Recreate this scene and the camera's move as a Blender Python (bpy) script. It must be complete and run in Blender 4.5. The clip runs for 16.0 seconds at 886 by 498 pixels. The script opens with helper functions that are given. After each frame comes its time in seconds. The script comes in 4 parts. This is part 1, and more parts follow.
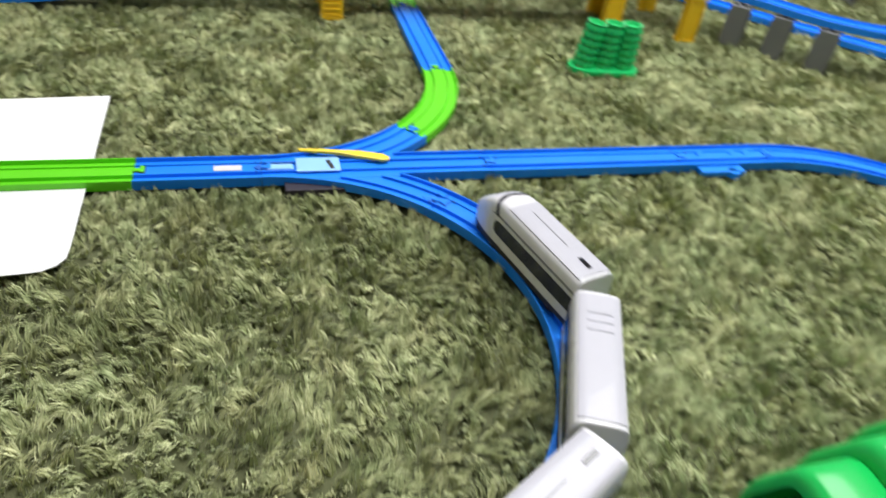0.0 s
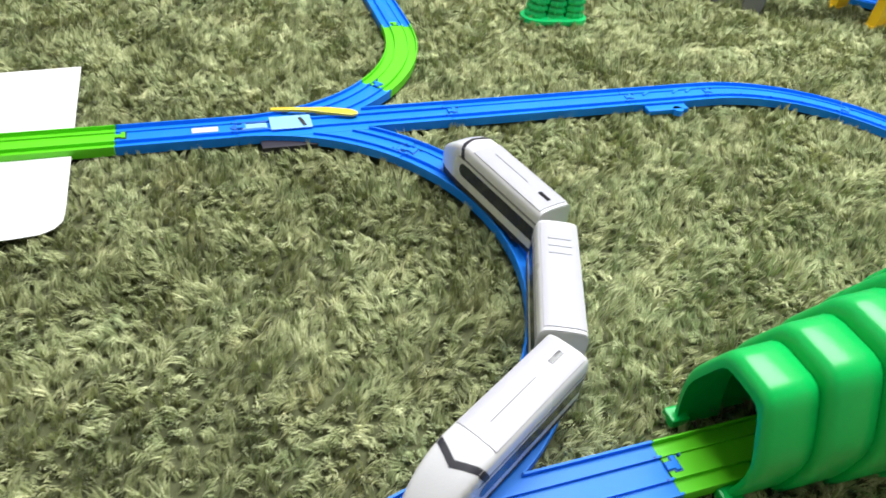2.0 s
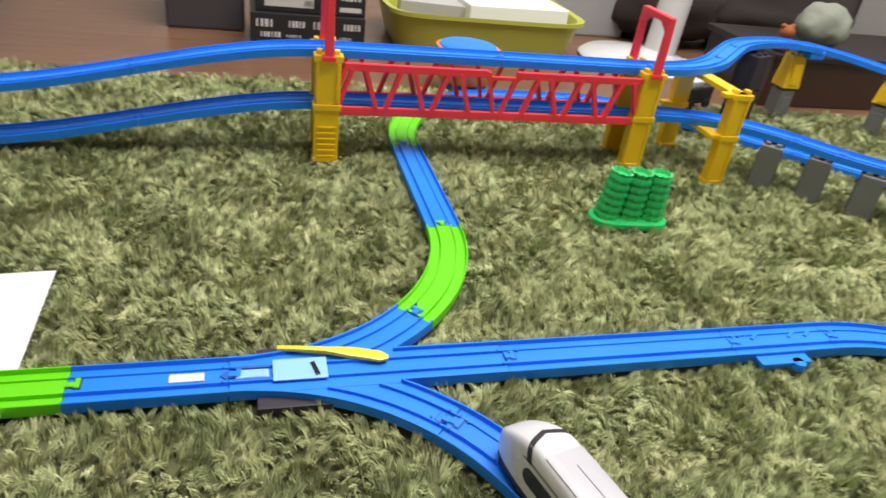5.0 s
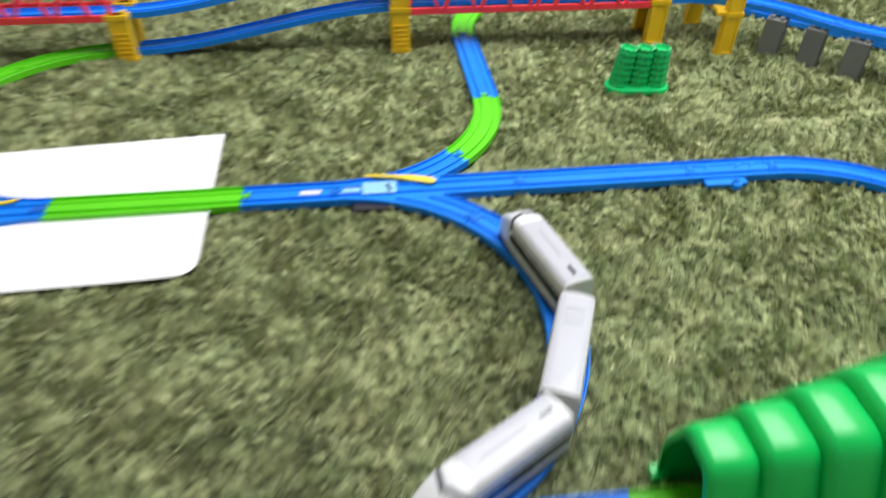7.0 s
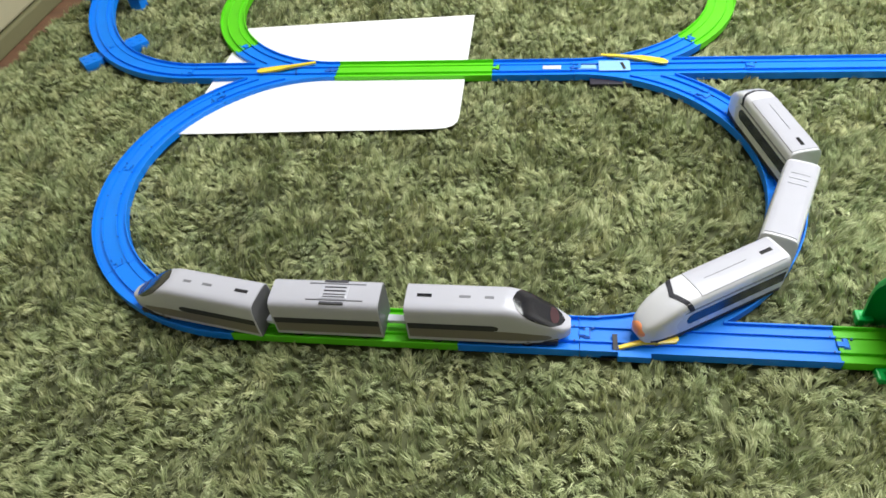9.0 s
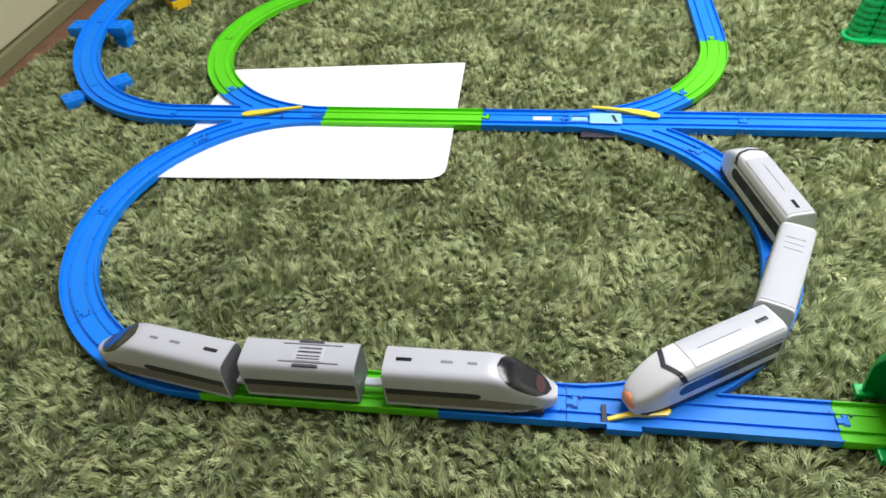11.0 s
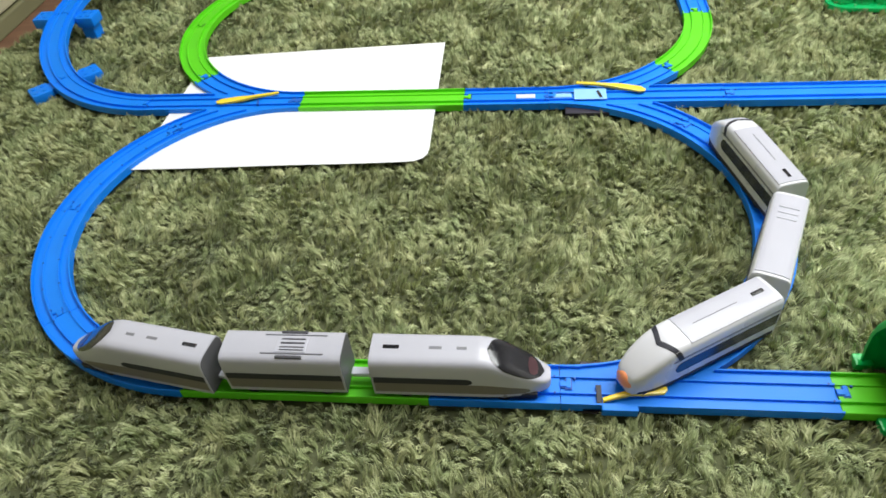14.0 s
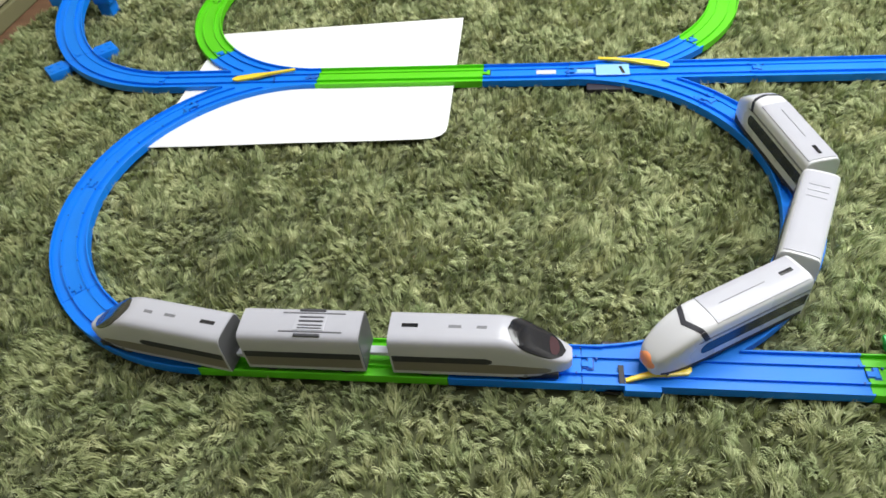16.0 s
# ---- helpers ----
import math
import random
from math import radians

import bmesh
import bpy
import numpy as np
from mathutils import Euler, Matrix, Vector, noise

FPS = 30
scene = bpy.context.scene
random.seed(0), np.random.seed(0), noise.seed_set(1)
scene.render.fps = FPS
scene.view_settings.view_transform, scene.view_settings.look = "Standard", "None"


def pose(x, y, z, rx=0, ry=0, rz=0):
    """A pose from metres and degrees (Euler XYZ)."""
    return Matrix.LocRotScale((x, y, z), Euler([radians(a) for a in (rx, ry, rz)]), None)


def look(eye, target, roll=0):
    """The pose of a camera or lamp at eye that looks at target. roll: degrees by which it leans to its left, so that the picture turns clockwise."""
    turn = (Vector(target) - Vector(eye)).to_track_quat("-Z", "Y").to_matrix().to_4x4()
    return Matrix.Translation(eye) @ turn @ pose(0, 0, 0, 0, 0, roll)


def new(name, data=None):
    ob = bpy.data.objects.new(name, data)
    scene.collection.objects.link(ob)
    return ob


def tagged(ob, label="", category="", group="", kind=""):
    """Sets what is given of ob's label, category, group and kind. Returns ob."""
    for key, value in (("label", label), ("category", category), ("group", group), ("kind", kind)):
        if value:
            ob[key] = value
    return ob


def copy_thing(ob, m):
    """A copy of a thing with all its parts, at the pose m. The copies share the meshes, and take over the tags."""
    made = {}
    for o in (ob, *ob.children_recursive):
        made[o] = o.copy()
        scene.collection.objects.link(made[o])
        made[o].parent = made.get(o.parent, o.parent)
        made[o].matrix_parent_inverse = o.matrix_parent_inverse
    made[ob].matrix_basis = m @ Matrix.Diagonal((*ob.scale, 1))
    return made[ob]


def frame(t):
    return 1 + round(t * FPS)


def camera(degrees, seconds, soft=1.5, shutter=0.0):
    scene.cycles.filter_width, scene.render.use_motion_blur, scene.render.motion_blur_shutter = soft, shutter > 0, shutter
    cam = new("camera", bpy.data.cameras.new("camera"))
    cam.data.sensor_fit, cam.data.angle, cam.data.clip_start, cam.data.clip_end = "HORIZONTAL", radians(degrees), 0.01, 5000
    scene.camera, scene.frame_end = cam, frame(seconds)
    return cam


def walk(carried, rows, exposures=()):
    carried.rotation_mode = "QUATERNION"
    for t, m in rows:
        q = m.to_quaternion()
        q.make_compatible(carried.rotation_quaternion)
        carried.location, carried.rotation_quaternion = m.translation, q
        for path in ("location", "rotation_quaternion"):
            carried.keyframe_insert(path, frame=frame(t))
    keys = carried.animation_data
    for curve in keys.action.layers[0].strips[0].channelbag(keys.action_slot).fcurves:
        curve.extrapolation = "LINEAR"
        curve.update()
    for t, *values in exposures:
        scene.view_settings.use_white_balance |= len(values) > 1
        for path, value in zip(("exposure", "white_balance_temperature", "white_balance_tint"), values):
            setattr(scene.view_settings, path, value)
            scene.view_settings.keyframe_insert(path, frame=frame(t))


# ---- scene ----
cam = camera(65.9, 16.0, soft=1.6, shutter=0.9)
PATH = [
    (0, (0.16, -0.332, 0.35), (0.662, 1.161, -0.882), 8.3),
    (0.5, (0.146, -0.357, 0.369), (0.748, 1.05, -0.919), 7.7),
    (1, (0.138, -0.371, 0.368), (0.693, 1.057, -0.917), 5.0),
    (1.5, (0.13, -0.378, 0.368), (0.69, 1.034, -0.932), 6.1),
    (2, (0.14, -0.376, 0.368), (0.727, 1.016, -0.942), 7.5),
    (2.5, (0.154, -0.361, 0.373), (0.723, 1.094, -0.876), 6.2),
    (3, (0.149, -0.308, 0.371), (0.896, 1.167, -0.754), 10.0),
    (3.5, (0.145, -0.221, 0.362), (0.864, 1.276, -0.753), 10.4),
    (3.7, (0.15, -0.178, 0.351), (0.92, 1.344, -0.693), 12.1),
    (5.8, (0.225, -0.186, 0.372), (0.596, 1.472, -0.682), 4.9),
    (6, (0.238, -0.208, 0.376), (0.588, 1.419, -0.733), 4.6),
    (6.5, (0.24, -0.296, 0.415), (0.532, 1.244, -0.828), 3.2),
    (7, (0.198, -0.447, 0.473), (0.404, 1.065, -0.819), 1.1),
    (7.5, (0.167, -0.556, 0.52), (0.195, 0.896, -0.855), -3.0),
    (8, (0.155, -0.585, 0.539), (-0.091, 0.784, -0.897), -8.4),
    (8.5, (0.142, -0.582, 0.527), (-0.161, 0.778, -0.907), -8.5),
    (9, (0.127, -0.581, 0.511), (-0.164, 0.762, -0.943), -7.4),
    (9.5, (0.122, -0.571, 0.511), (-0.151, 0.785, -0.933), -5.9),
    (9.7, (0.128, -0.566, 0.51), (-0.152, 0.816, -0.908), -5.5),
    (11.8, (0.129, -0.541, 0.5), (-0.114, 0.89, -0.875), -5.2),
    (12, (0.132, -0.54, 0.497), (-0.104, 0.896, -0.875), -5.4),
    (12.5, (0.139, -0.535, 0.494), (-0.079, 0.896, -0.886), -5.9),
    (13, (0.138, -0.535, 0.492), (-0.069, 0.893, -0.893), -5.9),
    (13.5, (0.133, -0.536, 0.492), (-0.08, 0.879, -0.906), -5.8),
    (14, (0.129, -0.535, 0.488), (-0.102, 0.864, -0.922), -6.2),
    (14.5, (0.128, -0.536, 0.492), (-0.116, 0.848, -0.931), -7.0),
    (15, (0.126, -0.535, 0.489), (-0.131, 0.838, -0.943), -7.4),
    (15.5, (0.114, -0.534, 0.487), (-0.134, 0.827, -0.958), -6.8),
    (16, (0.124, -0.531, 0.479), (-0.15, 0.826, -0.965), -7.5),
]
walk(cam, [(t, look(eye, target, roll)) for t, eye, target, roll in PATH],
     exposures=((0.0, -0.04, 6600, 11), (0.5, 0.0, 6500, 10), (1.0, 0.18, 6500, 10), (1.5, 0.26, 6500, 10), (2.2, 0.22, 6500, 9), (3.0, 0.08, 6500, 8), (3.7, 0.04, 6800, 12),
                (5.8, -0.04, 7150, 13), (6.5, -0.02, 6900, 12), (7.0, -0.02, 6550, 9), (8.5, 0.08, 6580, 8), (9.7, 0.10, 6580, 8), (12.0, 0.02, 6540, 8), (16.0, 0.03, 6580, 8)))

# ---- light: one ceiling lamp in a closed room ----
world = bpy.data.worlds.new("room_world")
scene.world = world
world.use_nodes = True
world.node_tree.nodes["Background"].inputs[0].default_value = (0.75, 0.85, 1.0, 1)
world.node_tree.nodes["Background"].inputs[1].default_value = 0.05
LAMP_POWER = 70.0
lamp_data = bpy.data.lights.new("ceiling_lamp_light", "AREA")
lamp_data.shape, lamp_data.size, lamp_data.size_y = "RECTANGLE", 1.6, 1.4
lamp_data.energy, lamp_data.color = LAMP_POWER, (0.97, 0.985, 1.0)
new("ceiling_lamp_light", lamp_data).matrix_basis = look((0.92, 0.50, 1.78), (0.92, 0.51, 0.0))


# ---- materials ----
def node_mat(name):
    m = bpy.data.materials.new(name)
    m.use_nodes = True
    return m, m.node_tree.nodes, m.node_tree.links, m.node_tree.nodes["Principled BSDF"]


def plastic(name, colour, rough=0.35, vary=0.10, scale=60.0, bump=0.02, per_object=0.03, metal=0.0, spec=0.5, coat=0.0):
    """Moulded plastic or paint: faint mottling, rubbed patches and fine scratches in the relief."""
    m, n, l, b = node_mat(name)
    tc = n.new("ShaderNodeTexCoord")
    big = n.new("ShaderNodeTexNoise")
    big.inputs["Scale"].default_value, big.inputs["Detail"].default_value = scale * 0.3, 3
    fine = n.new("ShaderNodeTexNoise")
    fine.inputs["Scale"].default_value, fine.inputs["Detail"].default_value = scale * 14, 2
    l.new(tc.outputs["Object"], big.inputs["Vector"])
    l.new(tc.outputs["Object"], fine.inputs["Vector"])
    hsv = n.new("ShaderNodeHueSaturation")
    hsv.inputs["Color"].default_value = (*colour, 1)
    mr = n.new("ShaderNodeMapRange")
    mr.inputs["To Min"].default_value, mr.inputs["To Max"].default_value = 1 - vary, 1 + vary
    l.new(big.outputs["Fac"], mr.inputs["Value"])
    info = n.new("ShaderNodeObjectInfo")
    mo = n.new("ShaderNodeMapRange")
    mo.inputs["To Min"].default_value, mo.inputs["To Max"].default_value = 1 - per_object, 1 + per_object
    l.new(info.outputs["Random"], mo.inputs["Value"])
    mul = n.new("ShaderNodeMath")
    mul.operation = "MULTIPLY"
    l.new(mr.outputs[0], mul.inputs[0])
    l.new(mo.outputs[0], mul.inputs[1])
    l.new(mul.outputs[0], hsv.inputs["Value"])
    l.new(hsv.outputs["Color"], b.inputs["Base Color"])
    rr = n.new("ShaderNodeMapRange")
    rr.inputs["To Min"].default_value, rr.inputs["To Max"].default_value = max(0.03, rough - 0.08), rough + 0.1
    l.new(big.outputs["Fac"], rr.inputs["Value"])
    l.new(rr.outputs[0], b.inputs["Roughness"])
    b.inputs["Metallic"].default_value = metal
    b.inputs["Specular IOR Level"].default_value = spec
    b.inputs["Coat Weight"].default_value = coat
    bp = n.new("ShaderNodeBump")
    bp.inputs["Strength"].default_value, bp.inputs["Distance"].default_value = bump * 10, 0.0004
    l.new(fine.outputs["Fac"], bp.inputs["Height"])
    l.new(bp.outputs["Normal"], b.inputs["Normal"])
    return m


BLUE = plastic("blue_rail_plastic", (0.005, 0.215, 0.84), 0.42, spec=0.32)
BLUE_DARK = plastic("deep_blue_plastic", (0.008, 0.12, 0.55), 0.36)
BLUE_PALE = plastic("pale_blue_plastic", (0.27, 0.55, 0.86), 0.2)
LIME = plastic("lime_rail_plastic", (0.115, 0.60, 0.014), 0.38, spec=0.35)
TUNNEL_GREEN = plastic("green_tunnel_plastic", (0.002, 0.48, 0.088), 0.29, vary=0.06, scale=30)
TREE_GREEN = plastic("green_tree_plastic", (0.001, 0.47, 0.125), 0.42)
YELLOW = plastic("yellow_pier_plastic", (0.88, 0.55, 0.018), 0.30)
LEVER = plastic("yellow_lever_plastic", (0.90, 0.66, 0.045), 0.22)
RED = plastic("red_plastic", (0.95, 0.046, 0.072), 0.35)
# Rail blue with socket and pin-hole shade in it; also one switch pin's colour.
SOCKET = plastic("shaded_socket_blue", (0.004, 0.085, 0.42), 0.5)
GREY = plastic("grey_pier_plastic", (0.155, 0.16, 0.165), 0.5)
WHITE = plastic("white_train_paint", (0.68, 0.68, 0.71), 0.28, vary=0.03, coat=0.3)
ROOF_WHITE = plastic("pale_lavender_roof", (0.475, 0.475, 0.53), 0.33, vary=0.05, scale=120, bump=0.04, coat=0.2)
GANGWAY = plastic("grey_gangway_end", (0.13, 0.13, 0.14), 0.5, vary=0.12)
GANGWAY_PALE = plastic("pale_gangway_end", (0.60, 0.60, 0.60), 0.4, vary=0.08)
SILVER = plastic("silver_train_paint", (0.50, 0.50, 0.555), 0.32, vary=0.05, coat=0.25)
# Cream side with its shade and the rug's reflection put into the colour.
CREAM_SHADED = plastic("cream_side_shaded", (0.19, 0.165, 0.135), 0.38, vary=0.04)
NAVY = plastic("navy_window_band", (0.012, 0.013, 0.045), 0.2)
BLACK = plastic("black_gloss", (0.012, 0.012, 0.015), 0.12, coat=0.5)
CHASSIS = plastic("dark_chassis", (0.02, 0.02, 0.03), 0.55)
ORANGE = plastic("orange_nose_lamp", (0.85, 0.30, 0.13), 0.3)
PINK = plastic("rose_canopy_tint", (0.075, 0.035, 0.04), 0.2)
ROOF_DARK = plastic("dark_roof_fitting", (0.07, 0.07, 0.08), 0.4)
ROOF_GREY = plastic("grey_roof_fitting", (0.20, 0.20, 0.22), 0.4)
CHROME = plastic("clear_coupler", (0.65, 0.68, 0.75), 0.2)
DARK_BOX = plastic("dark_violet_plastic", (0.022, 0.018, 0.031), 0.5)
PAPER = plastic("white_paper", (0.84, 0.85, 0.86), 0.6, vary=0.015, scale=12, bump=0.004)
BLACK_CARD = plastic("black_card", (0.02, 0.02, 0.024), 0.4)
LABEL_WHITE = plastic("white_print", (0.6, 0.6, 0.6), 0.5)
LABEL_GREY = plastic("grey_print", (0.45, 0.45, 0.46), 0.5)
TUB = plastic("lime_tub_plastic", (0.42, 0.45, 0.075), 0.4, scale=12)
CLEAR_GREY = plastic("smoky_box_plastic", (0.060, 0.057, 0.066), 0.30, scale=10)
TEAL = plastic("teal_box_plastic", (0.06, 0.30, 0.42), 0.4, scale=8)
LAMP_WHITE = plastic("white_stand_plastic", (0.60, 0.60, 0.61), 0.3, scale=10)
CRATE_GREY = plastic("grey_crate_plastic", (0.33, 0.33, 0.34), 0.4, scale=10)
DARK_CLOTH = plastic("dark_brown_cloth", (0.028, 0.02, 0.017), 0.9, vary=0.5, scale=25, bump=0.08)
DARK_WOOD = plastic("dark_brown_wood", (0.014, 0.009, 0.008), 0.5, vary=0.25, scale=14, bump=0.03)
BROWN_WOOD = plastic("brown_stand_wood", (0.050, 0.023, 0.015), 0.45, vary=0.2, scale=14, bump=0.03)
SAGE = plastic("pale_sage_cloth", (0.21, 0.23, 0.19), 0.8, vary=0.12, scale=20, bump=0.05)
BEIGE = plastic("beige_board", (0.47, 0.44, 0.29), 0.55, vary=0.08, scale=6)
OLIVE = plastic("olive_plinth", (0.175, 0.17, 0.085), 0.6, vary=0.2, scale=8)
OLIVE_DARK = plastic("dark_olive_board", (0.095, 0.095, 0.050), 0.6, vary=0.15, scale=8)
# Tone chosen for how much light the unseen south wall throws back.
BOUNCE_WALL = plastic("bounce_wall_brown", (0.40, 0.37, 0.33), 0.9, vary=0.15, scale=6, bump=0.04)
WALL = plastic("plain_wall", (0.66, 0.64, 0.62), 0.85, vary=0.04, scale=5, bump=0.03)
CABINET_GREY = plastic("warm_grey_cabinet", (0.27, 0.26, 0.255), 0.6, vary=0.06, scale=5, bump=0.02)
CEIL = plastic("plain_ceiling", (0.78, 0.77, 0.74), 0.9, vary=0.03, scale=4)


def wood_floor():
    m, n, l, b = node_mat("brown_wood_floor")
    tc = n.new("ShaderNodeTexCoord")
    mp = n.new("ShaderNodeMapping")
    mp.inputs["Scale"].default_value = (1.2, 14, 1)
    l.new(tc.outputs["Object"], mp.inputs["Vector"])
    grain = n.new("ShaderNodeTexNoise")
    grain.inputs["Scale"].default_value, grain.inputs["Detail"].default_value = 6, 6
    l.new(mp.outputs[0], grain.inputs["Vector"])
    ramp = n.new("ShaderNodeValToRGB")
    ramp.color_ramp.elements[0].position, ramp.color_ramp.elements[0].color = 0.3, (0.150, 0.076, 0.046, 1)
    ramp.color_ramp.elements[1].position, ramp.color_ramp.elements[1].color = 0.75, (0.215, 0.112, 0.068, 1)
    l.new(grain.outputs["Fac"], ramp.inputs["Fac"])
    brick = n.new("ShaderNodeTexBrick")
    brick.inputs["Scale"].default_value = 1.0
    brick.inputs["Brick Width"].default_value, brick.inputs["Row Height"].default_value = 0.9, 0.09
    brick.inputs["Mortar Size"].default_value = 0.0008
    brick.inputs["Color1"].default_value, brick.inputs["Color2"].default_value = (0.93, 0.93, 0.93, 1), (1.05, 1.05, 1.05, 1)
    brick.inputs["Mortar"].default_value = (0.6, 0.6, 0.6, 1)
    l.new(tc.outputs["Object"], brick.inputs["Vector"])
    mix = n.new("ShaderNodeMix")
    mix.data_type, mix.blend_type = "RGBA", "MULTIPLY"
    mix.inputs["Factor"].default_value = 1
    l.new(ramp.outputs["Color"], mix.inputs["A"])
    l.new(brick.outputs["Color"], mix.inputs["B"])
    l.new(mix.outputs["Result"], b.inputs["Base Color"])
    b.inputs["Roughness"].default_value = 0.34
    return m


def pile_material():
    """Wool strands: each its own tone, nap shading painted in patches, a soft sheen."""
    m, n, l, b = node_mat("sage_green_wool_pile")
    geo = n.new("ShaderNodeNewGeometry")
    tc = n.new("ShaderNodeTexCoord")
    big = n.new("ShaderNodeTexNoise")
    big.inputs["Scale"].default_value, big.inputs["Detail"].default_value = 7.0, 4
    l.new(tc.outputs["Object"], big.inputs["Vector"])
    ramp = n.new("ShaderNodeValToRGB")
    e = ramp.color_ramp.elements
    e[0].position, e[0].color = 0.0, (0.105, 0.128, 0.043, 1)
    e[1].position, e[1].color = 1.0, (0.90, 0.92, 0.54, 1)
    mid = e.new(0.50)
    mid.color = (0.355, 0.395, 0.180, 1)
    warm = n.new("ShaderNodeTexNoise")
    warm.inputs["Scale"].default_value, warm.inputs["Detail"].default_value = 24.0, 3
    l.new(tc.outputs["Object"], warm.inputs["Vector"])
    hue = n.new("ShaderNodeMapRange")
    hue.inputs["From Min"].default_value, hue.inputs["From Max"].default_value = 0.3, 0.7
    hue.inputs["To Min"].default_value, hue.inputs["To Max"].default_value = 0.488, 0.522
    l.new(warm.outputs["Fac"], hue.inputs["Value"])
    tint = n.new("ShaderNodeHueSaturation")
    l.new(hue.outputs[0], tint.inputs["Hue"])
    l.new(ramp.outputs["Color"], tint.inputs["Color"])
    mixv = n.new("ShaderNodeMath")
    mixv.operation = "MULTIPLY_ADD"
    strand = n.new("ShaderNodeMath")
    strand.operation = "MULTIPLY_ADD"
    l.new(geo.outputs["Random Per Island"], strand.inputs[0])
    strand.inputs[1].default_value = 0.40
    tuft = n.new("ShaderNodeTexNoise")
    tuft.inputs["Scale"].default_value, tuft.inputs["Detail"].default_value = 85.0, 1
    l.new(tc.outputs["Object"], tuft.inputs["Vector"])
    spread = n.new("ShaderNodeMapRange")
    spread.inputs["From Min"].default_value, spread.inputs["From Max"].default_value = 0.28, 0.72
    spread.inputs["To Min"].default_value, spread.inputs["To Max"].default_value = 0.0, 0.42
    l.new(tuft.outputs["Fac"], spread.inputs["Value"])
    l.new(spread.outputs[0], strand.inputs[2])
    l.new(strand.outputs[0], mixv.inputs[0])
    mixv.inputs[1].default_value = 1.0
    # Random broad patches: light and shade of the nap put into the tone.
    sub = n.new("ShaderNodeMapRange")
    sub.inputs["From Min"].default_value, sub.inputs["From Max"].default_value = 0.3, 0.7
    sub.inputs["To Min"].default_value, sub.inputs["To Max"].default_value = 0.0, 0.25
    l.new(big.outputs["Fac"], sub.inputs["Value"])
    l.new(sub.outputs[0], mixv.inputs[2])
    l.new(mixv.outputs[0], ramp.inputs["Fac"])
    l.new(tint.outputs["Color"], b.inputs["Base Color"])
    b.inputs["Roughness"].default_value = 0.6
    b.inputs["Specular IOR Level"].default_value = 0.2
    b.inputs["Sheen Weight"].default_value = 0.22
    thin = n.new("ShaderNodeBsdfTranslucent")
    l.new(tint.outputs["Color"], thin.inputs["Color"])
    both = n.new("ShaderNodeMixShader")
    both.inputs[0].default_value = 0.08
    l.new(b.outputs[0], both.inputs[1])
    l.new(thin.outputs[0], both.inputs[2])
    l.new(both.outputs[0], n["Material Output"].inputs["Surface"])
    return m


FLOOR_WOOD = wood_floor()
PILE = pile_material()
RUG_BACK = plastic("rug_backing", (0.10, 0.11, 0.05), 0.95, vary=0.25, scale=40, bump=0.1)


# ---- small helpers ----
def mesh_from(name, verts, faces, material, smooth=False, angle=35):
    me = bpy.data.meshes.new(name)
    me.from_pydata([tuple(v) for v in verts], [], faces)
    me.materials.append(material)
    if smooth:
        me.shade_smooth()
        me.set_sharp_from_angle(angle=radians(angle))
    me.update()
    return me


def thing(name, m=None, label="", category="", group="", kind=""):
    ob = new(name)
    ob.empty_display_size = 0.01
    if m is not None:
        ob.matrix_basis = m
    return tagged(ob, label, category, group, kind)


def sub(name, me, parent, label="", m=None):
    ob = new(name, me)
    ob.parent = parent
    if m is not None:
        ob.matrix_basis = m
    return tagged(ob, label)


def part(name, bm, material, parent, label="", smooth=False, angle=35, m=None):
    bmesh.ops.recalc_face_normals(bm, faces=bm.faces)
    me = bpy.data.meshes.new(name)
    bm.to_mesh(me)
    bm.free()
    me.materials.append(material)
    if smooth:
        me.shade_smooth()
        me.set_sharp_from_angle(angle=radians(angle))
    return sub(name, me, parent, label, m)


def add_box(bm, centre, size, bevel=0.0, turn=None, taper=1.0, seg=2):
    m = Matrix.Translation(centre) @ (turn if turn is not None else Matrix()) @ Matrix.Diagonal((*size, 1))
    made = bmesh.ops.create_cube(bm, size=1.0)["verts"]
    for v in made:
        if v.co.z > 0 and taper != 1.0:
            v.co.x *= taper
            v.co.y *= taper
    bmesh.ops.transform(bm, matrix=m, verts=made)
    if bevel:
        edges = list({e for v in made for e in v.link_edges})
        bmesh.ops.bevel(bm, geom=edges, offset=bevel, segments=seg, affect="EDGES", profile=0.6)


def add_cyl(bm, centre, r1, r2, h, n=20, turn=None):
    m = Matrix.Translation(centre) @ (turn if turn is not None else Matrix())
    bmesh.ops.create_cone(bm, cap_ends=True, segments=n, radius1=r1, radius2=r2, depth=h, matrix=m)


def add_bar(bm, a, b, width, depth):
    """A square bar from a to b."""
    a, b = Vector(a), Vector(b)
    q = (b - a).to_track_quat("Z", "Y").to_matrix().to_4x4()
    add_box(bm, (a + b) / 2, (width, depth, (b - a).length), 0.0, q)


def box_part(name, centre, size, material, parent, bevel=0.001, label="", turn=None, taper=1.0):
    bm = bmesh.new()
    add_box(bm, centre, size, bevel, turn, taper)
    return part(name, bm, material, parent, label)


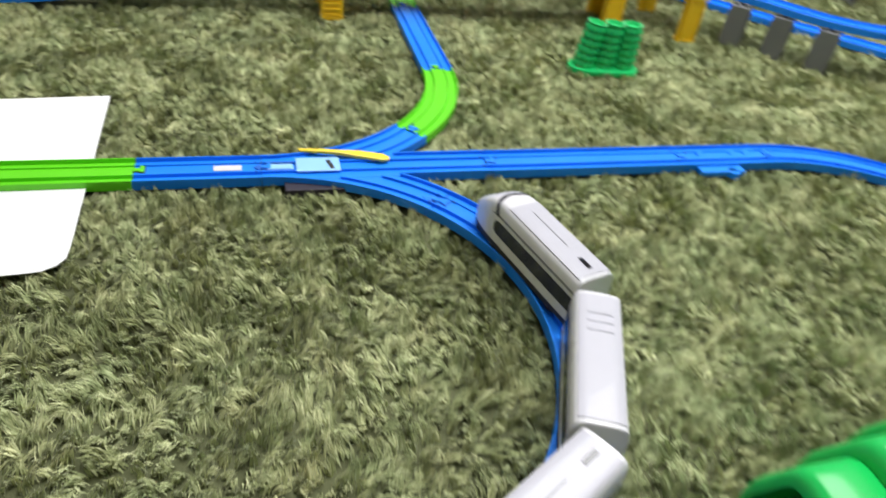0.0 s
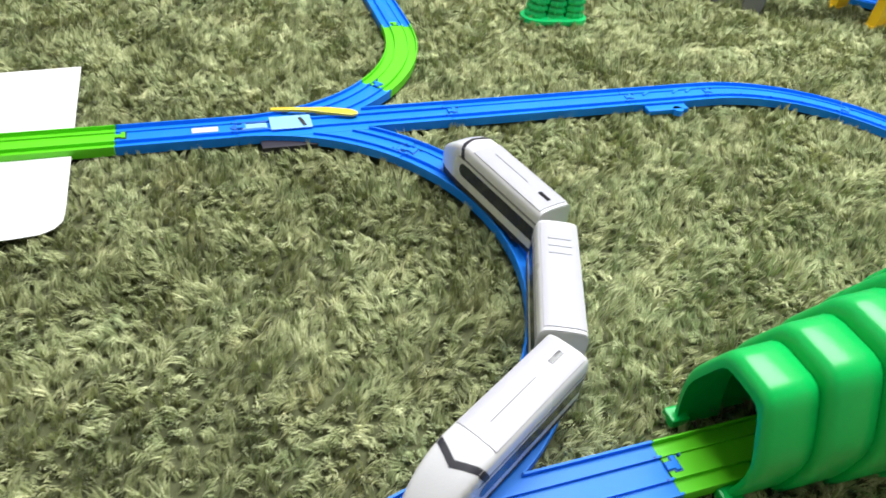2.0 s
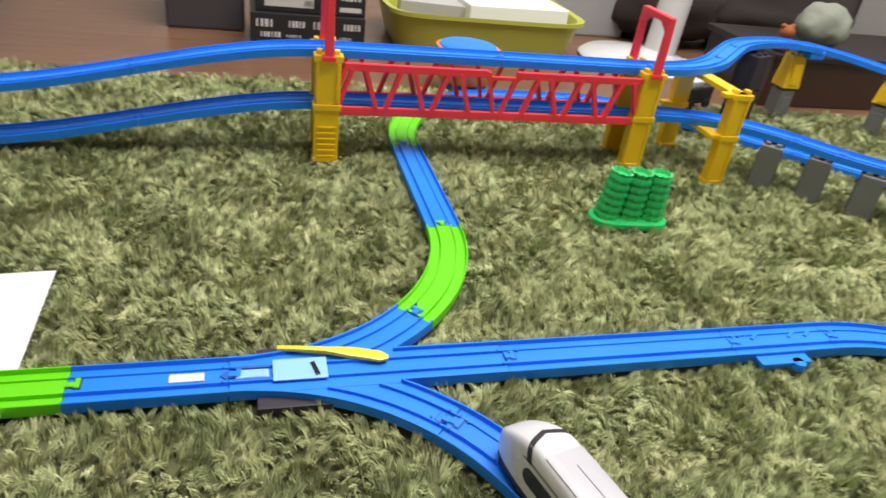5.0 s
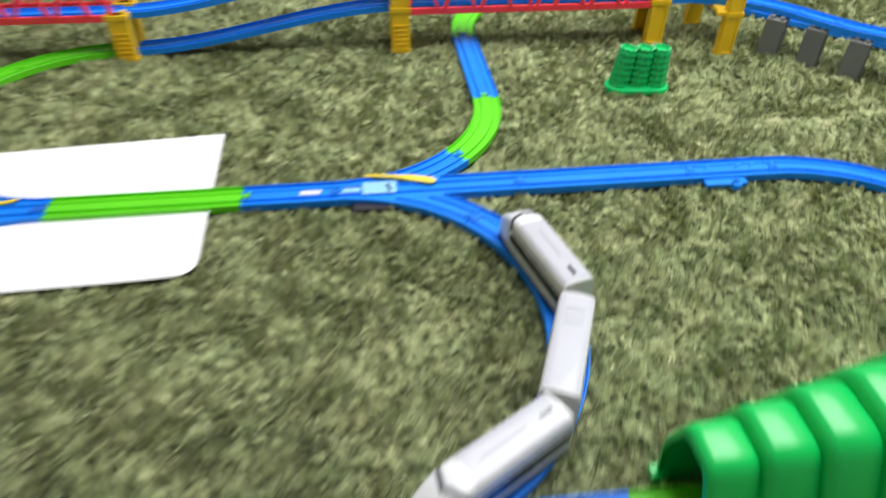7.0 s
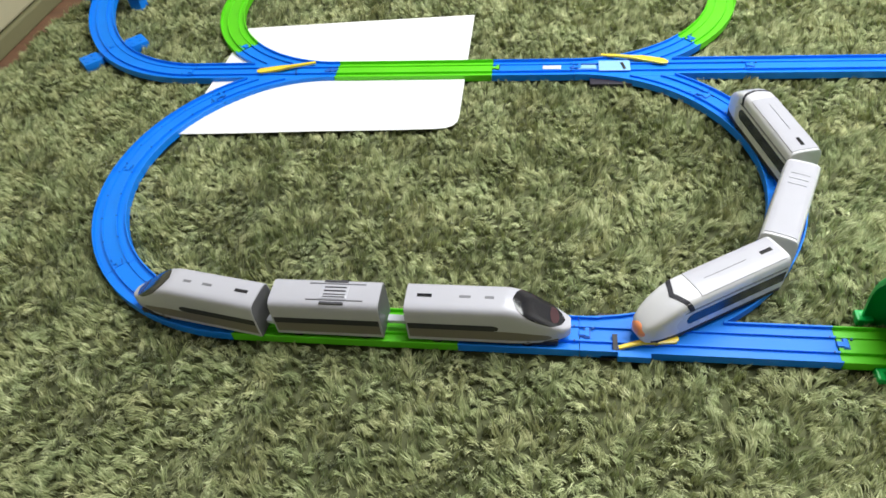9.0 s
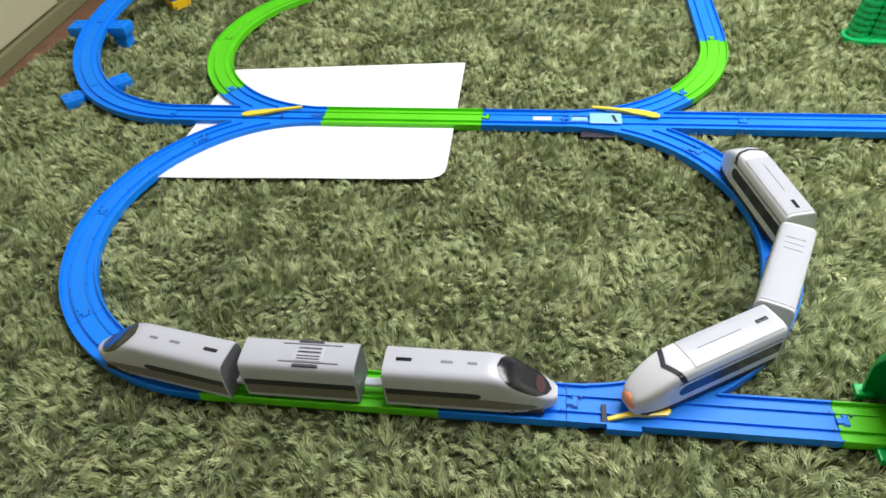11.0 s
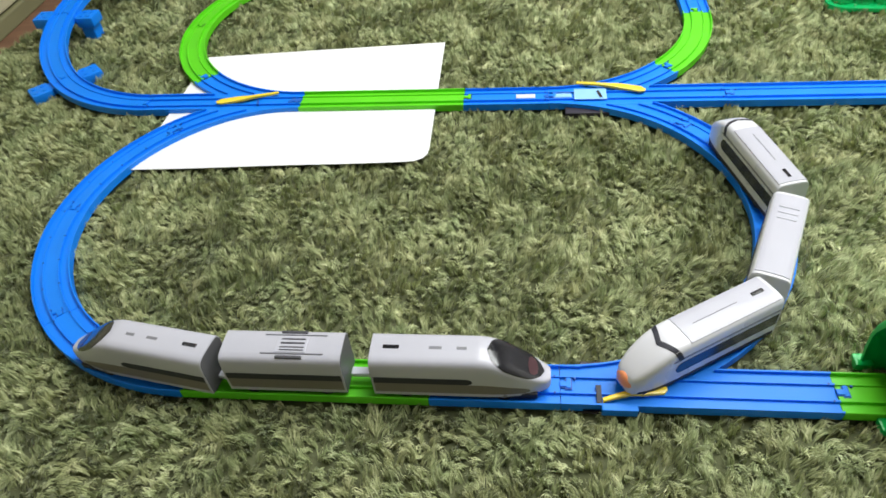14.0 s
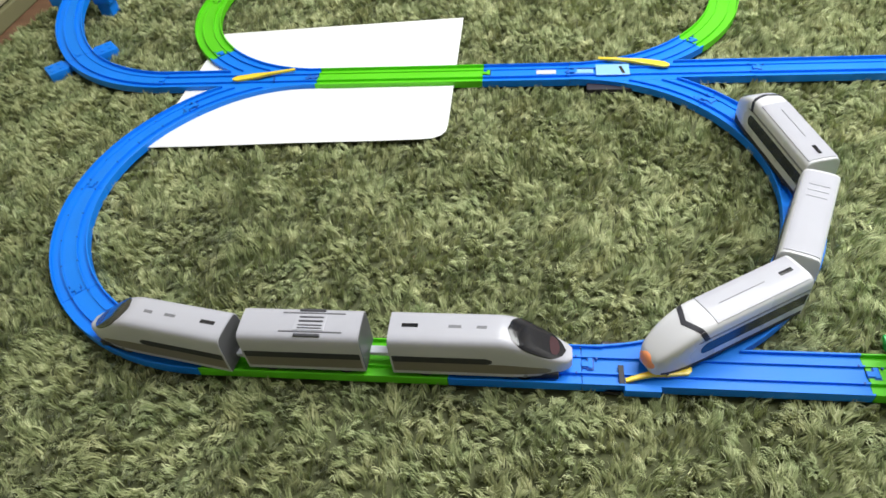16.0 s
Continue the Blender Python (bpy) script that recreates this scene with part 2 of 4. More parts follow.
def revolve(name, profile, material, parent, n=32, label="", m=None):
    """A turned body from (radius, height) pairs."""
    verts = [(r * math.cos(2 * math.pi * i / n), r * math.sin(2 * math.pi * i / n), z) for r, z in profile for i in range(n)]
    faces = [(k * n + i, k * n + (i + 1) % n, (k + 1) * n + (i + 1) % n, (k + 1) * n + i) for k in range(len(profile) - 1) for i in range(n)]
    faces += [tuple(range(n))[::-1], tuple(range((len(profile) - 1) * n, len(profile) * n))]
    return sub(name, mesh_from(name, verts, faces, material, True, 40), parent, label, m)


# ---- the room ----
FLOOR_Z = -0.020
RX0, RX1, RY0, RY1, RZ1 = -0.95, 2.35, -1.5, 2.1, 2.35


def setting_box(name, lo, hi, material, label, category):
    bm = bmesh.new()
    add_box(bm, [(a + b) / 2 for a, b in zip(lo, hi)], [b - a for a, b in zip(lo, hi)])
    me = bpy.data.meshes.new(name)
    bm.to_mesh(me)
    bm.free()
    me.materials.append(material)
    return tagged(new(name, me), label, category, kind="structure")


setting_box("floor", (RX0 - .1, RY0 - .1, FLOOR_Z - .1), (RX1 + .1, RY1 + .1, FLOOR_Z), FLOOR_WOOD, "brown wooden board floor under the rug", "floor")
setting_box("wall_north", (RX0, RY1, FLOOR_Z), (RX1, RY1 + .1, RZ1), WALL, "plain warm grey room wall", "wall")
# South wall is out of view, added to close the room and bounce light.
setting_box("wall_south", (RX0, RY0 - .1, FLOOR_Z), (RX1, RY0, RZ1), BOUNCE_WALL, "unseen beige brown wall toned to set bounce light", "wall")
setting_box("wall_west", (RX0 - .1, RY0 - .1, FLOOR_Z), (RX0, RY1 + .1, RZ1), WALL, "plain warm grey room wall", "wall")
setting_box("wall_east", (RX1, RY0 - .1, FLOOR_Z), (RX1 + .1, RY1 + .1, RZ1), WALL, "plain warm grey room wall", "wall")
setting_box("ceiling", (RX0 - .1, RY0 - .1, RZ1), (RX1 + .1, RY1 + .1, RZ1 + .1), CEIL, "plain white ceiling", "ceiling")

# ---- rails ----
R, U, HALF, TOP = 0.214, 0.214, 0.107, 0.0095
PROFILE = [(-0.0190, 0.0), (-0.0190, 0.0091), (-0.0186, TOP), (-0.0176, TOP), (-0.0171, 0.0056), (-0.0087, 0.0056),
           (-0.0083, 0.0088), (-0.0070, 0.0088), (-0.0067, 0.0073)]
PROFILE = PROFILE + [(-u, z) for u, z in reversed(PROFILE)]
TRACKS = []
CLEAR = []
LEVEL1, LEVEL2 = 0.0595, 0.1235
LOOP = (LEVEL1, LEVEL1, 0.0725, 0.084, 0.098, 0.118)


def run(length=0.0, curve=0, n=None, deg=45.0):
    """Points of a piece's middle line, from its own start: x, y, heading in radians, part of the way."""
    if curve:
        n = n or 10
        return [(R * math.sin(a), curve * (R - R * math.cos(a)), curve * a, i / n) for i in range(n + 1) for a in [radians(deg) * i / n]]
    n = n or 1
    return [(length * i / n, 0.0, 0.0, i / n) for i in range(n + 1)]


def sweep(pts, profile, zf, gap=0.0003):
    verts, faces = [], []
    k = len(profile)
    for i, (x, y, h, f) in enumerate(pts):
        back = gap if i == 0 else -gap if i == len(pts) - 1 else 0
        x, y = x + back * math.cos(h), y + back * math.sin(h)
        for u, z in profile:
            verts.append((x - u * math.sin(h), y + u * math.cos(h), z + zf(f)))
    for i in range(len(pts) - 1):
        for j in range(k):
            a, b = i * k + j, i * k + (j + 1) % k
            faces.append((a, a + k, b + k, b))
    faces += [tuple(range(k)), tuple(range((len(pts) - 1) * k, len(pts) * k))[::-1]]
    return verts, faces


def connector(parent, material, x, y, h, z):
    """The snap tongue that reaches into the next rail."""
    bm = bmesh.new()
    add_box(bm, (0.0030, 0.0006, 0.0079), (0.0068, 0.0048, 0.0018), 0.0004)
    add_box(bm, (0.0068, 0.0018, 0.0079), (0.0036, 0.0098, 0.0017), 0.0006)
    part("connector", bm, material, parent, m=pose(x, y, z, 0, 0, math.degrees(h)))
    # Dark slab round the tongue: the open socket's shade put into its colour.
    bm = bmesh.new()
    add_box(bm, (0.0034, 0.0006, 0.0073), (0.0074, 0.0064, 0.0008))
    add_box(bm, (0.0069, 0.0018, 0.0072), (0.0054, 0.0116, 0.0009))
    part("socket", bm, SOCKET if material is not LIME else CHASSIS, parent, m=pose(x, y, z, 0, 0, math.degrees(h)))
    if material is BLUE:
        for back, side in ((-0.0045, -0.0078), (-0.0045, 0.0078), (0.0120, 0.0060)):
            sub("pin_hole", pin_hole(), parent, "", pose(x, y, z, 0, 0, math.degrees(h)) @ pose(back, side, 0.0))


PIN = []


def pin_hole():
    """Small dark pin, painted hole shade, beside the inner ridge; all share one mesh."""
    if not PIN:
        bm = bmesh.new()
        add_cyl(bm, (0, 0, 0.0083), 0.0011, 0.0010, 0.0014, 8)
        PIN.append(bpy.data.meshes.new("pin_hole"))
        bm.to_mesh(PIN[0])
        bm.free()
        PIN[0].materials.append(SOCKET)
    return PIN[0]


def rail_piece(at, length=0.0, curve=0, material=BLUE, zf=None, deg=45.0, n=None, label="", tongue=True, name=""):
    """One rail at (x, y, z, heading in degrees). Returns where the next one starts."""
    x, y, z, head = at
    m = pose(x, y, z, 0, 0, head)
    flat = zf is None
    zf = zf or (lambda f: 0.0)
    pts = run(length, curve, n or (None if flat else 14), deg)
    colour = "bright blue" if material is BLUE else "lime green"
    shape = "curved" if curve else "straight"
    what = label or f"{colour} plastic {shape} toy train rail" + (" lying on the rug" if z < 0.02 and flat else " raised on supports")
    ob = thing(name or ("curved_rail" if curve else "straight_rail"), m, what, "toy rail", "toy railway rails")
    v, f = sweep(pts, PROFILE, zf)
    sub("rail_body", mesh_from("rail_body", v, f, material, bool(curve) or not flat, 30), ob)
    ex, ey, eh, _ = pts[-1]
    if tongue:
        connector(ob, material, ex, ey, eh, zf(1.0))
    if curve and flat and material is BLUE:
        for q in (0.27, 0.5, 0.73):
            for side in (-0.0078, 0.0078):
                w = radians(deg) * q
                rr = R - curve * side
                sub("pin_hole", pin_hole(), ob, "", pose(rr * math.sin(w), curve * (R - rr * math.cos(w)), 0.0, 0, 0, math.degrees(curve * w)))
    for px, py, ph, f in run(length, curve, 24, deg):
        w = m @ Vector((px, py, zf(f)))
        TRACKS.append((w.x, w.y, w.z))
    w = m @ Vector((ex, ey, 0))
    return ob, (w.x, w.y, z + zf(1.0), head + math.degrees(eh))


def strip(name, parent, pts, u0, u1, z0, z1, keep):
    """Low ridges along the middle line, left out where keep is false."""
    i = 0
    while i < len(pts) - 1:
        if not (keep[i] and keep[i + 1]):
            i += 1
            continue
        j = i
        while j < len(pts) - 1 and keep[j + 1]:
            j += 1
        prof = [(u0, z0), (u0, z1), (u1, z1), (u1, z0)]
        v, f = sweep(pts[i:j + 1], prof, lambda q: 0.0, 0.0)
        sub(name, mesh_from(name, v, f, BLUE, True, 30), parent)
        i = j + 1


def turnout(at, branches, label):
    """A switch rail: a straight and one or two curves that share their first end."""
    x, y, z, head = at
    m = pose(x, y, z, 0, 0, head)
    ob = thing("switch_rail", m, label, "toy rail", "toy railway rails")
    lines = [run(U, 0, 60) if b == 0 else run(0, b, 48) for b in branches]
    flat = [np.array([(p[0], p[1]) for p in line]) for line in lines]

    def clear(k, u, limit, only=None):
        out = []
        for px, py, h, _ in lines[k]:
            q = np.array((px - u * math.sin(h), py + u * math.cos(h)))
            out.append(all(np.min(np.hypot(*(flat[j] - q).T)) > limit for j in range(len(lines)) if j != k and (only is None or j in only)))
        return out

    verts, faces = [], []
    for k, line in enumerate(lines):
        lower = 0.00012 * k
        v, f = sweep(line, [(-0.019, 0.0003 * k), (-0.019, 0.0062 - lower), (0.019, 0.0062 - lower), (0.019, 0.0003 * k)], lambda q: 0.0, 0.0003 + 0.0001 * k)
        o = len(verts)
        verts += v
        faces += [tuple(o + a for a in face) for face in f]
        for s in (-1, 1):
            a, b = sorted((s * 0.0189, s * 0.0174))
            strip("rail_edge", ob, line, a, b, 0.0050, TOP - lower, clear(k, s * 0.0182, 0.0172))
            a, b = sorted((s * 0.0084, s * 0.0070))
            keep = [True] * len(line) if k == 0 else clear(k, s * 0.0077, 0.0192, [0])
            strip("rail_ridge", ob, line, a, b, 0.0050, 0.0088 - lower, keep)
    sub("rail_body", mesh_from("rail_body", verts, faces, BLUE, True, 30), ob)
    ends = []
    for k, line in enumerate(lines):
        ex, ey, eh, _ = line[-1]
        connector(ob, BLUE, ex, ey, eh, 0.0)
        w = m @ Vector((ex, ey, 0))
        ends.append((w.x, w.y, z, head + math.degrees(eh)))
        for px, py, _, _ in line[::2]:
            w = m @ Vector((px, py, 0))
            TRACKS.append((w.x, w.y, w.z))
    return ob, ends, m


def lever(parent, m, a, b, width=0.0048):
    """A yellow switch lever from its hinge a to its grip b (both in world x, y)."""
    inv = m.inverted()
    a, b = inv @ Vector((*a, 0)), inv @ Vector((*b, 0))
    d = b - a
    ang = math.degrees(math.atan2(d.y, d.x))
    length = d.length
    n = 14
    verts, faces = [], []
    for i in range(n + 1):
        f = i / n
        w = width * (0.42 + 0.30 * f + (0.5 if f > 0.62 else 0.5 * max(0, (f - 0.45) / 0.17)) * 0.9) * (1 if f < 0.93 else max(0.35, 1 - ((f - 0.93) / 0.07) ** 2 * 0.65))
        bend = 0.0016 * math.sin(f * math.pi)
        zt = 0.0118 + 0.0012 * math.sin(f * math.pi)
        for u, zz in ((-w, 0.0094), (-w, zt - 0.0006), (-w * 0.6, zt), (w * 0.6, zt), (w, zt - 0.0006), (w, 0.0094)):
            verts.append((length * f, u * 0.5 + bend, zz))
    for i in range(n):
        for j in range(6):
            p, q = i * 6 + j, i * 6 + (j + 1) % 6
            faces.append((p, p + 6, q + 6, q))
    faces += [tuple(range(6)), tuple(range(n * 6, n * 6 + 6))[::-1]]
    sub("switch_lever", mesh_from("switch_lever", verts, faces, LEVER, True, 40), parent, "yellow plastic lever", pose(a.x, a.y, 0, 0, 0, ang))


AX, BX = 0.1605, 0.0535
# near side of the oval
_, p = rail_piece((-AX, -R, 0, 0), U, 0, LIME)
_, p = rail_piece(p, HALF)
near_switch, near_ends, near_m = turnout(p, (0, 1), "blue plastic switch rail with a yellow lever at its edge")
lever(near_switch, near_m, (0.1935, -0.2290), (0.2445, -0.2165), 0.0082)
bm = bmesh.new()
add_box(bm, (0.046, -0.0205, 0.0052), (0.028, 0.006, 0.0085), 0.0008)
part("lever_bracket", bm, BLUE, near_switch)
bm = bmesh.new()
add_box(bm, (0.0305, -0.0085, 0.0086), (0.0042, 0.0170, 0.0016), 0.0002)
part("lever_slot", bm, CHASSIS, near_switch, "dark slot")
box_part("mechanism_box", (0.040, 0.0040, -0.0005), (0.046, 0.046, 0.0085), DARK_BOX, near_switch, 0.0008, "dark violet base box")
CLEAR.append((0.176, 0.225, -0.234, -0.188))
# right bend
_, p = rail_piece(near_ends[1], 0, 1)
_, p = rail_piece(p, 0, 1)
# left bend, laid from the near side
_, p = rail_piece((-AX, -R, 0, 180), 0, -1)
_, p = rail_piece(p, 0, -1)
_, p = rail_piece(p, 0, -1)
# far side of the oval
_, p = rail_piece((-AX, R, 0, 0), U, 0, LIME)
mark_rail, p = rail_piece(p, HALF)
box_part("printed_mark", (0.078, 0.0, 0.0077), (0.024, 0.0085, 0.0009), LABEL_WHITE, mark_rail, 0.0002, "white printed patch")
far_switch, far_ends, far_m = turnout(p, (0, 1, -1), "blue plastic three-way switch rail with a long yellow lever")
lever(far_switch, far_m, (0.1955, 0.2385), (0.279, 0.2195), 0.0096)
box_part("switch_plate", (0.051, 0.001, 0.0086), (0.040, 0.023, 0.0014), BLUE_PALE, far_switch, 0.0005, "pale blue cover plate")
box_part("switch_pin", (0.0620, -0.0005, 0.0096), (0.0036, 0.0150, 0.0012), BLACK, far_switch, 0.0004, "black pin", pose(0, 0, 0, 0, 0, 14))
box_part("mechanism_box", (0.046, -0.0005, -0.0005), (0.053, 0.065, 0.0085), DARK_BOX, far_switch, 0.0008, "dark violet base box")
CLEAR.append((0.176, 0.238, 0.1785, 0.250))
box_part("guide_tongue", (0.0165, 0, 0.0080), (0.024, 0.0095, 0.0012), BLUE_PALE, far_switch, 0.0004, "pale blue guide tongue", None, 0.8)
for sy in (-1, 1):
    box_part("guide_rib", (0.0165, sy * 0.0066, 0.0082), (0.026, 0.0022, 0.0014), BLUE_DARK, far_switch, 0.0003)
box_part("chevron", (-0.002, 0, 0.0079), (0.007, 0.006, 0.0010), BLUE_DARK, far_switch, 0.0002, "", pose(0, 0, 0, 0, 0, 45))
left_switch, left_ends, left_m = turnout((-AX, R, 0, 180), (0, 1, -1), "blue plastic three-way switch rail with a long yellow lever")
lever(left_switch, left_m, (-0.1945, 0.2295), (-0.274, 0.2085), 0.0096)
box_part("switch_pin", (0.0575, 0.0050, 0.0080), (0.0026, 0.0100, 0.0030), SOCKET, left_switch, 0.0004, "dark blue pin", pose(0, 0, 0, 0, 0, 14))
for dx in (0.004, 0.012):
    box_part("chevron", (dx, 0, 0.0079), (0.010, 0.006, 0.0010), BLUE_DARK, left_switch, 0.0002, "", pose(0, 0, 0, 0, 0, 45))

# line into the tunnel
_, p = rail_piece(near_ends[0], U, 0, LIME)
_, p = rail_piece(p, U, 0, LIME)

# straight line to the right, then a bend away
_, p = rail_piece(far_ends[0], U)
stop_rail, p = rail_piece(p, HALF, label="blue plastic stop rail with a lever bracket at its side", name="stop_rail")
bm = bmesh.new()
add_box(bm, (0.040, -0.0245, 0.0035), (0.052, 0.012, 0.0060), 0.0012)
add_cyl(bm, (0.052, -0.030, 0.0035), 0.007, 0.006, 0.006, 12)
part("stop_bracket", bm, BLUE, stop_rail)
for dx in (0.030, 0.070, 0.088):
    box_part("stop_notch", (dx, 0.006, 0.0082), (0.015, 0.0030, 0.0014), BLUE, stop_rail, 0.0003, "", pose(0, 0, 0, 0, 0, 35))
for _ in range(3):
    _, p = rail_piece(p, 0, -1)

# branch towards the bridge, and the ground line behind it
_, p = rail_piece(far_ends[1], 0, 1, LIME)
_, p = rail_piece(p, U)
_, p = rail_piece(p, 0, -1, LIME)
_, p = rail_piece(p, 0, -1)
_, p = rail_piece(p, HALF)
_, p = rail_piece(p, 0, -1)
for _ in range(4):
    _, p = rail_piece(p, U)

# green bend from the left switch to the foot of the lower ramp
_, p = rail_piece(left_ends[2], 0, -1, LIME)
_, p = rail_piece(p, 0, -1, LIME)
_, p = rail_piece(p, 0, -1, LIME)


def smooth(f):
    return f * f * (3 - 2 * f)


def ramp(z0, z1, f0=0.0, f1=1.0):
    """A slope of which this piece is the stretch from f0 to f1, with eased ends."""
    return lambda f: z0 + (z1 - z0) * smooth(f0 + (f1 - f0) * f) - (z0 + (z1 - z0) * smooth(f0))


# the double-decked line over the bridge
B0, BTURN, DECK = (-AX, 0.646), -0.6, 0.2145


def along(d, side=0.0):
    a = radians(BTURN)
    return (B0[0] + d * math.cos(a) - side * math.sin(a), B0[1] + d * math.sin(a) + side * math.cos(a))


for z0, z1 in ((0.0, LEVEL1), (LEVEL1, LEVEL2)):
    p = (*B0, z0, BTURN)
    for k in range(2):
        _, p = rail_piece(p, U, 0, BLUE, ramp(z0, z1, k / 2, k / 2 + 0.5), n=10)
    for k in range(2):
        _, p = rail_piece((p[0], p[1], z1, p[3]), DECK, n=1)
    if z1 == LEVEL1:
        # lower deck: bends towards the camera side, a short straight, then a climbing turn
        _, p = rail_piece(p, 0.031)
        _, p = rail_piece(p, 0, -1, deg=52.5)
        _, p = rail_piece(p, 0.060)
        for k in range(5):
            _, p = rail_piece(p, 0, 1, BLUE, (lambda a, b: lambda f: (b - a) * f)(LOOP[k], LOOP[k + 1]))
    else:
        _, p = rail_piece(p, 0, 1)
        _, p = rail_piece(p, HALF)
        _, p = rail_piece(p, 0, -1)
        _, p = rail_piece((p[0], p[1], p[2], p[3] - 1.5), 0.0625, 0, BLUE, lambda f: (LOOP[5] - LEVEL2) * f)

# blue climbing bend at the left, up to the left bridge
p = left_ends[0]
HEIGHTS = (0.0, 0.004, 0.030, 0.058, LEVEL1)
for k in range(4):
    _, p = rail_piece(p, 0, -1, BLUE, (lambda a, b: lambda f: (b - a) * f)(HEIGHTS[k], HEIGHTS[k + 1]))
_, p = rail_piece((p[0], p[1], LEVEL1, 0), U)


# ---- rail supports, piers and bridges ----
def support_block(x, y, head, height, reach=0.046):
    ob = thing("rail_support", pose(x, y, 0, 0, 0, head), "blue plastic rail support with two studded feet", "rail support", "rail supports")
    bm = bmesh.new()
    add_box(bm, (0, 0, height + 0.0005), (0.022, 2 * reach, 0.009), 0.001)
    part("beam", bm, BLUE, ob)
    if height > 0.01:
        for s in (-1, 1):
            box_part("strut", (0, s * (reach - 0.012), (height - 0.006) / 2 - 0.003), (0.024, 0.020, height - 0.004), BLUE, ob, 0.002)
    for s in (-1, 1):
        bm = bmesh.new()
        add_box(bm, (0, s * (reach - 0.010), height - 0.002), (0.031, 0.028, 0.016), 0.0030)
        for i in (-1, 1):
            for j in (-1, 1):
                add_cyl(bm, (i * 0.007, s * (reach - 0.010) + j * 0.006, height + 0.0055), 0.0042, 0.0036, 0.003, 10)
        part("foot", bm, BLUE, ob, smooth=True)
    return ob


support_block(-0.5258, 0.2767, 135, 0.003)
support_block(-0.5885, 0.4280, 90, 0.029)


def pier(x, y, head, decks, half=0.033, leg_w=0.030, leg_d=0.014, solid=True, ladder=False, label="yellow plastic bridge pier standing on the rug"):
    """A gate-shaped pier: two legs a deck, ladder ribs on the lower ones, a cross beam under each deck."""
    ob = thing("bridge_pier", pose(x, y, -0.004, 0, 0, head), label, "bridge pier", "bridge piers")
    z = 0.0
    for d in range(decks):
        h = (0.0745 if solid or decks == 1 else 0.0715) if d == 0 else (0.0590 if solid else 0.0565)
        for s in (-1, 1):
            yy = s * (half - leg_d / 2)
            leg = box_part("leg", (0, yy, z + h / 2), (leg_w, leg_d, h), YELLOW, ob, 0.0012)
            box_part("collar", (0, yy, z + h - 0.004), (leg_w + 0.004, leg_d + 0.004, 0.008), YELLOW, leg, 0.0010)
            if d == 0:
                for r in range(6 if ladder else 0):
                    box_part("rib", (0, s * (half + 0.0006), z + 0.008 + r * 0.0075), (leg_w * 0.72, 0.0022, 0.0024), YELLOW, leg, 0.0005)
                box_part("foot", (0, yy, 0.003), (leg_w + 0.002, leg_d + 0.003, 0.006), YELLOW, ob, 0.0010)
            if d or not ladder:
                for e in (-1, 1):
                    box_part("flange", (e * leg_w * 0.40, s * (half + 0.0008), z + h * 0.47), (leg_w * 0.14, 0.0024, h * 0.78), YELLOW, leg, 0.0006)
            for e in (-1, 1):
                box_part("clip", (e * leg_w * 0.34, yy, z + h + 0.002), (0.006, 0.010, 0.006), YELLOW, leg, 0.0008)
            if not solid:
                box_part("bracket", (-leg_w * 0.5 - 0.006, yy, z + h - 0.003), (0.016, leg_d * 0.8, 0.006), YELLOW, ob, 0.001)
        bm = bmesh.new()
        add_box(bm, (0, 0, (LEVEL1, LEVEL2)[d] + 0.004 - 0.0036), (leg_w * 0.8, 2 * half - 2 * leg_d + 0.002, 0.007), 0.0008)
        part("cross_beam", bm, YELLOW, ob)
        if solid and d == 0:
            bm = bmesh.new()
            add_box(bm, (leg_w * 0.30, 0, 0.030), (0.003, 2 * half - 2 * leg_d + 0.002, 0.058), 0.0006)
            part("web", bm, YELLOW, ob)
        z += h
    return ob


pier(*along(0.0), BTURN, 1, ladder=True)
pier(*along(0.428), BTURN, 2, ladder=True)
pier(*along(0.852), BTURN, 2)
pier(0.793, 0.623, 0, 2, half=0.071, leg_w=0.026, leg_d=0.014, solid=False, label="wide yellow plastic gate pier across two decks")
pier(1.126, 0.418, 4, 1, half=0.045, leg_w=0.026, solid=False)
pier(1.276, 0.490, 50, 1, half=0.045, leg_w=0.026, solid=False)


